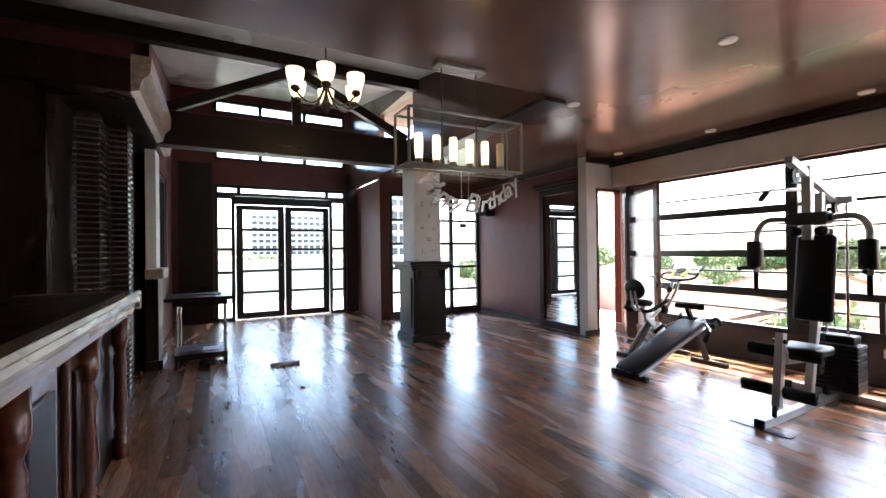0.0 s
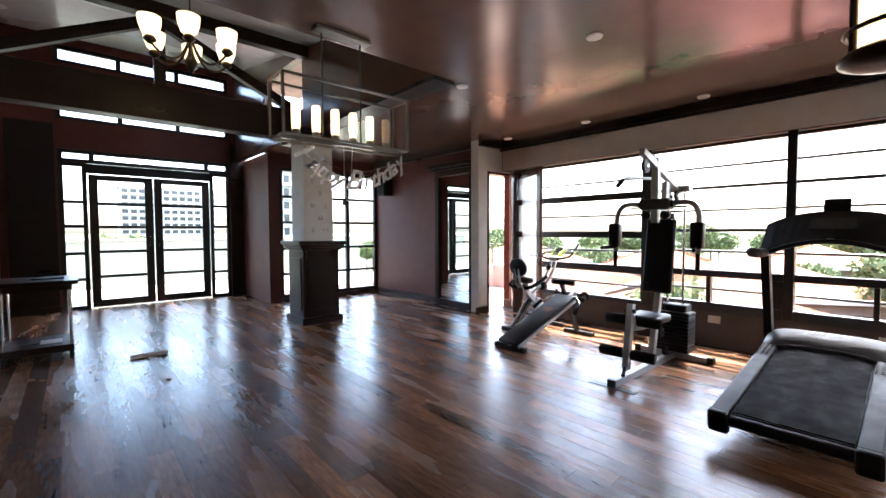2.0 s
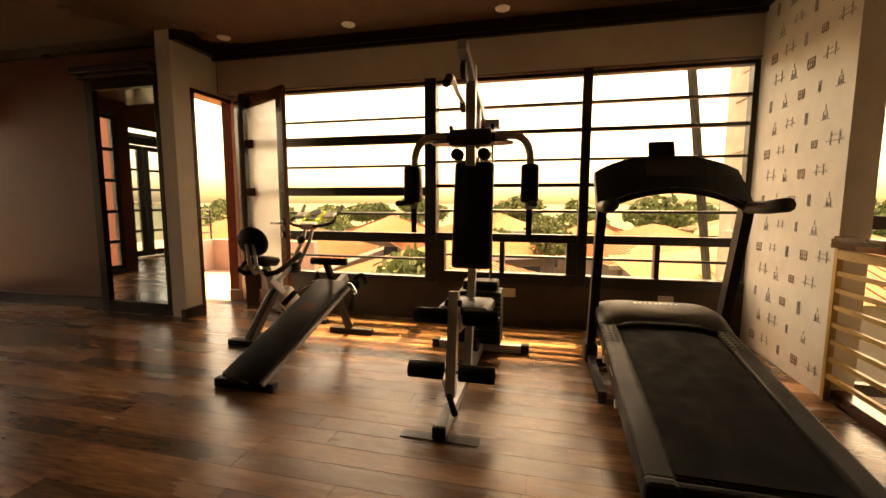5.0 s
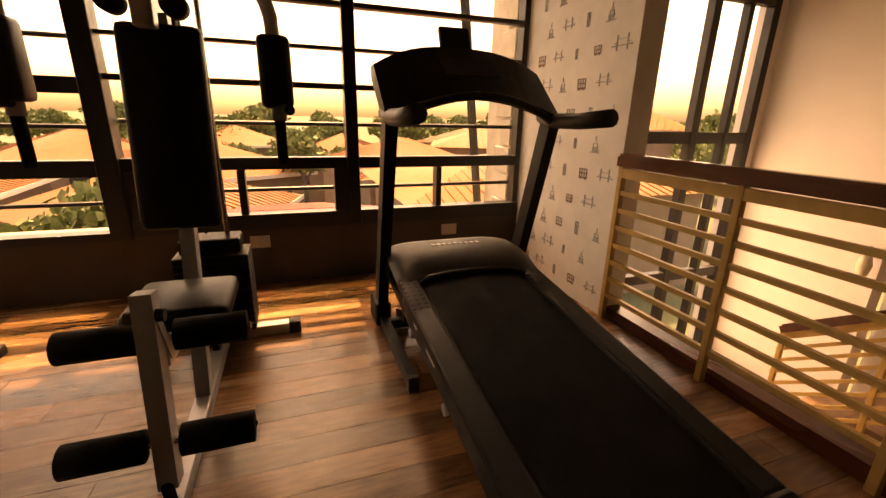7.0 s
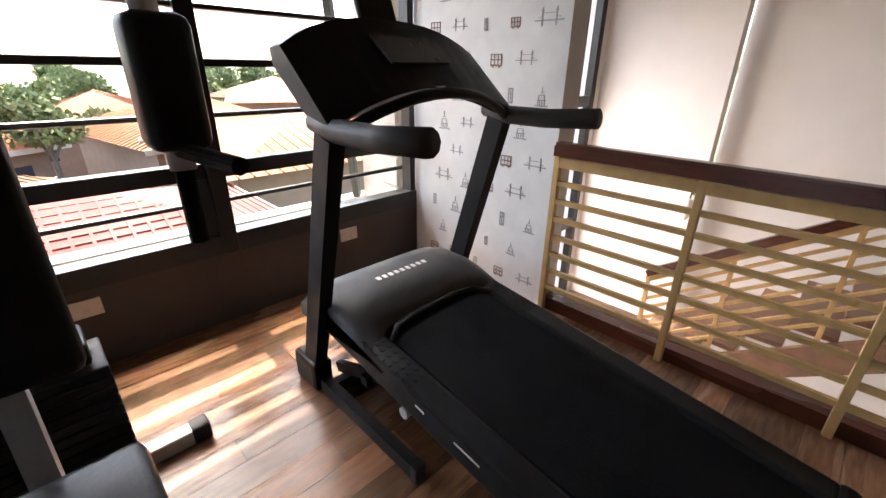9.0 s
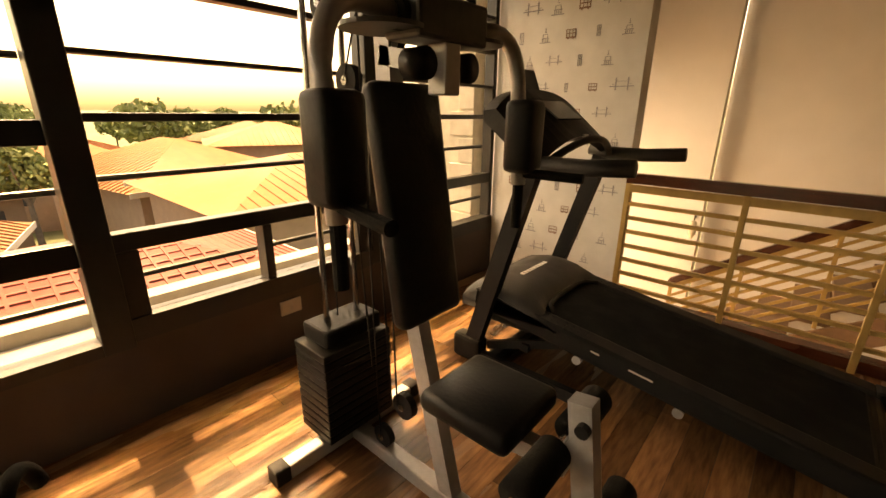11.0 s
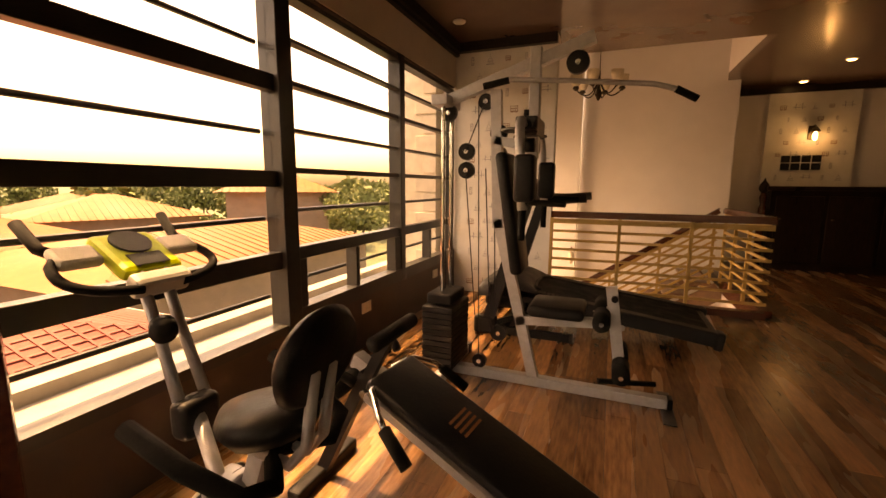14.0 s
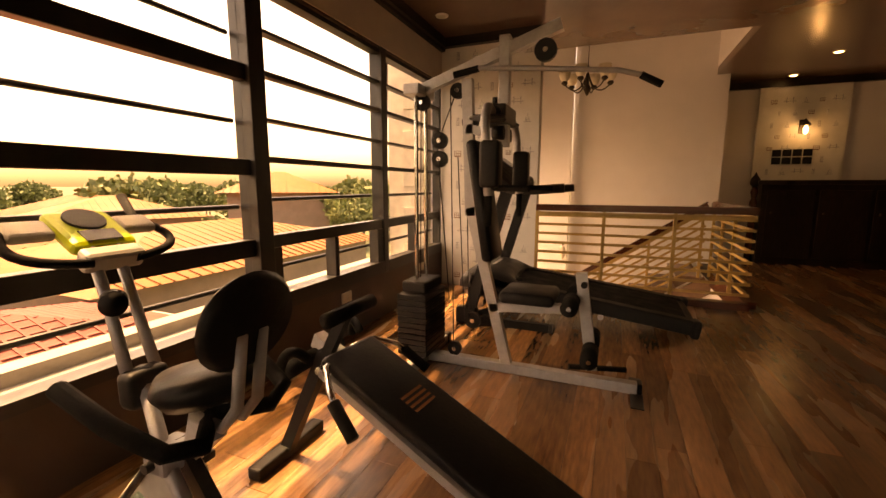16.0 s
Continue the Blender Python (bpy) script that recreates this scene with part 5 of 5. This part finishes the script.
def house(x, y, w, d, wall_h, roof_h, turn, mat, base, label):
    m = Matrix.Translation((x, y, base)) @ Matrix.Rotation(radians(turn), 4, 'Z')
    hs = thing("house", (x, y, base), label, "house", group="neighbouring houses")
    part("wall", boxes((-w / 2, w / 2, -d / 2, d / 2, GZ - base, wall_h)), M_HOUSE, hs, m=m)
    bm = bmesh.new()
    o = 0.7
    a = [bm.verts.new(p) for p in ((-w / 2 - o, -d / 2 - o, wall_h - 0.05), (w / 2 + o, -d / 2 - o, wall_h - 0.05), (w / 2 + o, d / 2 + o, wall_h - 0.05), (-w / 2 - o, d / 2 + o, wall_h - 0.05))]
    c = [bm.verts.new(p) for p in ((-w / 2 + d / 2 - 0.01, 0, wall_h + roof_h), (w / 2 - d / 2 + 0.01, 0, wall_h + roof_h))]
    for f in ((a[0], a[1], c[1], c[0]), (a[1], a[2], c[1]), (a[2], a[3], c[0], c[1]), (a[3], a[0], c[0]), tuple(a[::-1])):
        bm.faces.new(f)
    rf = part("roof", bm, mat, hs, m=m)
    ribs = bmesh.new()
    pitch = 0.28 if mat == M_ROOFRED else 0.45
    n = int((w + 2 * o) / pitch)
    for k in range(1, n):
        xx = -w / 2 - o + k * pitch
        run = min(1.0, (xx + w / 2 + o) / (d / 2 + o), (w / 2 + o - xx) / (d / 2 + o))
        for s in (-1, 1):
            beam(ribs, (xx, s * (d / 2 + o), wall_h - 0.02), (xx, s * (d / 2 + o) * (1 - run), wall_h - 0.02 + roof_h * run), 0.05, 0.06)
    tagged(part("roof_ribs", ribs, mat, rf, m=m), kind="stuff")
    if mat == M_ROOFRED:
        courses = bmesh.new()
        steps = 13
        for k in range(steps):
            f = k / steps
            z, hw, hd = wall_h - 0.03 + roof_h * f, (w / 2 + o) - (d / 2 + o) * f, (d / 2 + o) * (1 - f)
            for s in (-1, 1):
                beam(courses, (-hw, s * hd, z), (hw, s * hd, z), 0.09, 0.05)
                beam(courses, (s * hw, -hd, z), (s * hw, hd, z), 0.09, 0.05)
        tagged(part("tile_courses", courses, mat, rf, m=m), kind="stuff")
    part("fascia", boxes((-w / 2 - o, w / 2 + o, -d / 2 - o - 0.03, -d / 2 - o, wall_h - 0.25, wall_h), (-w / 2 - o - 0.03, -w / 2 - o, -d / 2 - o, d / 2 + o, wall_h - 0.25, wall_h)), M_CREAM, hs, m=m)
    for k in range(3):
        xx = -w / 2 + w * (k + 0.5) / 3
        wd = part("window", boxes((xx - 0.55, xx + 0.55, -d / 2 - 0.04, -d / 2 + 0.02, wall_h - 2.1, wall_h - 0.9)), M_DARKWIN, hs, m=m)
        wd2 = part("window", boxes((-w / 2 - 0.04, -w / 2 + 0.02, -d / 2 + d * (k + 0.3) / 3, -d / 2 + d * (k + 0.75) / 3, wall_h - 2.1, wall_h - 0.9)), M_DARKWIN, hs, m=m)
    return hs


L1 = "house with an orange ribbed hip roof and rendered walls"
house(13.0, 1.8, 6.5, 5, 0, 0.95, 90, M_ROOFRED, -1.95, "near house with a red tiled hip roof")
house(20.8, -9.3, 13.5, 9, 0, 1.25, 90, M_ROOF, -1.75, L1)
house(27.5, -21.5, 6.8, 6, 3.9, 1.5, 42, M_ROOF, -3.2, "two storey house with an orange hip roof")
house(40, -16.5, 10, 9, 0, 1.6, 70, M_ROOF, -1.25, L1)
for x, y, w, d, tn in ((33, -6, 11, 9, 10), (22, 8, 12, 9, -15), (35, 8, 12, 9, 30), (27, 20, 13, 10, 5), (46, -3, 12, 9, -10), (45, 18, 12, 10, 20), (18, 20, 9, 8, -30), (50, -20, 12, 9, 15), (40, 32, 13, 9, 0), (60, 8, 13, 10, 12), (14, 13, 8, 7, 8)):
    house(x, y, w, d, 0, 2.0, tn, M_ROOF, -3.2 + 0.02 * x + random.Random(int(x * 7 + y)).uniform(-0.5, 0.5), L1)

rng = random.Random(5)
leafm = bpy.data.meshes.new("crown")
bm = bmesh.new()
for k in range(900):
    a, b, rr = rng.uniform(0, 6.283), rng.uniform(-1, 1), rng.uniform(0.45, 1.0) ** 0.6
    lump = 0.75 + 0.35 * noise.noise(Vector((math.cos(a) * 1.6, math.sin(a) * 1.6, b * 1.6)))
    p = Vector((math.cos(a) * math.sqrt(1 - b * b), math.sin(a) * math.sqrt(1 - b * b), b * 0.85)) * rr * lump
    q = Euler((rng.uniform(0, 6), rng.uniform(0, 6), rng.uniform(0, 6))).to_matrix()
    s = rng.uniform(0.05, 0.1)
    vs = [bm.verts.new(p + q @ Vector(v)) for v in ((-s, -s * 0.6, 0), (s, -s * 0.5, 0.3 * s), (s * 0.8, s * 0.6, 0), (-s * 0.7, s * 0.6, -0.3 * s))]
    bm.faces.new(vs)
bm.to_mesh(leafm)
bm.free()
leafm.materials.append(M_LEAF)


def tree(x, y, base, h, r):
    t = thing("tree", (x, y, base), "leafy green tree among the houses", "tree", group="trees beyond the houses")
    part("trunk", cyl(bmesh.new(), (x, y, base), (x + 0.1, y, base + h * 0.6), 0.18, 0.08, 8), M_BARK, t)
    for k in range(3):
        a = k * 2.1 + x
        part("limb", cyl(bmesh.new(), (x + 0.05, y, base + h * 0.5), (x + math.cos(a) * r * 0.5, y + math.sin(a) * r * 0.5, base + h * 0.78), 0.08, 0.03, 6), M_BARK, t)
    for k in range(3):
        ob = new("crown", leafm)
        ob.parent = t
        rr = r * rng.uniform(0.6, 1.0)
        ob.matrix_local = Matrix.Translation((rng.uniform(-0.5, 0.5) * r, rng.uniform(-0.5, 0.5) * r, h * rng.uniform(0.68, 0.85))) @ Matrix.Rotation(rng.uniform(0, 6), 4, 'Z') @ Matrix.Diagonal((rr, rr, rr * rng.uniform(0.7, 1.0), 1))


for k in range(70):
    ang = rng.uniform(-1.15, 1.0)
    dist = rng.uniform(52, 110)
    tree(5 + dist * math.cos(ang), dist * math.sin(ang), GZ, rng.uniform(5.6, 8.6), rng.uniform(2.4, 4.6))
for k in range(34):
    ang, dist = rng.uniform(-1.2, 1.05), rng.uniform(34, 56)
    tree(5 + dist * math.cos(ang), dist * math.sin(ang), GZ, rng.uniform(3.6, 5.2), rng.uniform(1.5, 2.6))
for x, y, h, r in ((21.5, -23, 8.2, 2.4), (19.5, -20.5, 7.2, 2.0), (13.5, 6.0, 6.5, 1.6), (11, 9, 6.2, 1.8), (14, 7.5, 6.2, 1.6), (33, -23, 8.3, 3), (30, 1, 7, 2.2), (3.2, 45, 7.6, 3.2), (9, 46, 5.2, 2.6), (-4, 42, 5, 2.5), (14, 36, 5.4, 2.6), (17, 41, 6.6, 3), (20, 44, 6.8, 3)):
    tree(x, y, GZ, h, r)
for k in range(24):
    tree(rng.uniform(-40, 45), rng.uniform(50, 85), GZ, rng.uniform(4.6, 6.2), rng.uniform(2.0, 3.2))


def tower(x, y, w, d, floors, label):
    tw = thing("apartment_tower", (x, y, GZ), label, "building")
    hgt = floors * 3.1
    part("wall", boxes((x - w / 2, x + w / 2, y, y + d, GZ, GZ + hgt)), M_TOWER, tw)
    part("roof", boxes((x - w / 2 - 0.4, x + w / 2 + 0.4, y - 0.4, y + d, GZ + hgt, GZ + hgt + 0.6)), M_CONC, tw)
    for f in range(floors):
        z = GZ + f * 3.1
        part("floor_slab", boxes((x - w / 2 - 0.5, x + w / 2 + 0.5, y - 0.9, y, z - 0.15, z + 0.15)), M_CONC, tw)
        if f > 1:
            n = max(5, int(w / 3))
            for k in range(n):
                xx = x - w / 2 + w * (k + 0.5) / n
                part("window", boxes((xx - w / n * 0.36, xx + w / n * 0.36, y - 0.05, y, z + 0.8, z + 2.5)), M_DARKWIN, tw)


tower(35, 236, 38, 20, 9, "grey concrete apartment tower with rows of windows")
tower(38, 100, 9, 12, 7, "slim pale tower with stacked balconies")
tower(-5, 70, 14, 10, 2, "low pale building beyond the terrace")

# ---- floor of laminate planks ----
floor = solid("floor", boxes((-3.4, 5.2, 0.0, 9.7, -0.12, -0.006), (-3.4, 1.95, -3.6, 0.0, -0.12, -0.006)), M_GAP, "dark wood laminate plank floor", "floor", kind="structure")
ORIGIN[floor.name] = Vector((0, 0, 0))
PL, PW = 1.22, 0.122
plank_mesh = None
rest = bmesh.new()
count = 0
rnd = random.Random(8)
for i in range(70):
    x = -3.4 + i * PW
    off = rnd.uniform(0, PL)
    y = -3.6 - off
    while y < 9.6:
        y0, y1 = max(y, -3.6 if x < 1.8 else 0.0), min(y + PL, 9.6)
        if y1 - y0 > 0.05 and x + PW < 5.1:
            if 1.9 < x and 0.3 < y0 and y1 < 7.6 and y1 - y0 > PL - 0.01 and count < 300:
                if plank_mesh is None:
                    bm = boxes((0.0008, PW - 0.0008, 0.001, PL - 0.001, -0.006, 0.0))
                    plank_mesh = bpy.data.meshes.new("plank")
                    bm.to_mesh(plank_mesh)
                    bm.free()
                    plank_mesh.materials.append(M_PLANK)
                ob = new("plank", plank_mesh)
                ob.location = (x, y0, 0)
                ob.parent = floor
                count += 1
            else:
                bx(rest, x + 0.0008, x + PW - 0.0008, y0 + 0.001, y1 - 0.001, -0.006, 0.0)
        y += PL
tagged(part("plank_field", rest, M_PLANK, floor), kind="stuff")
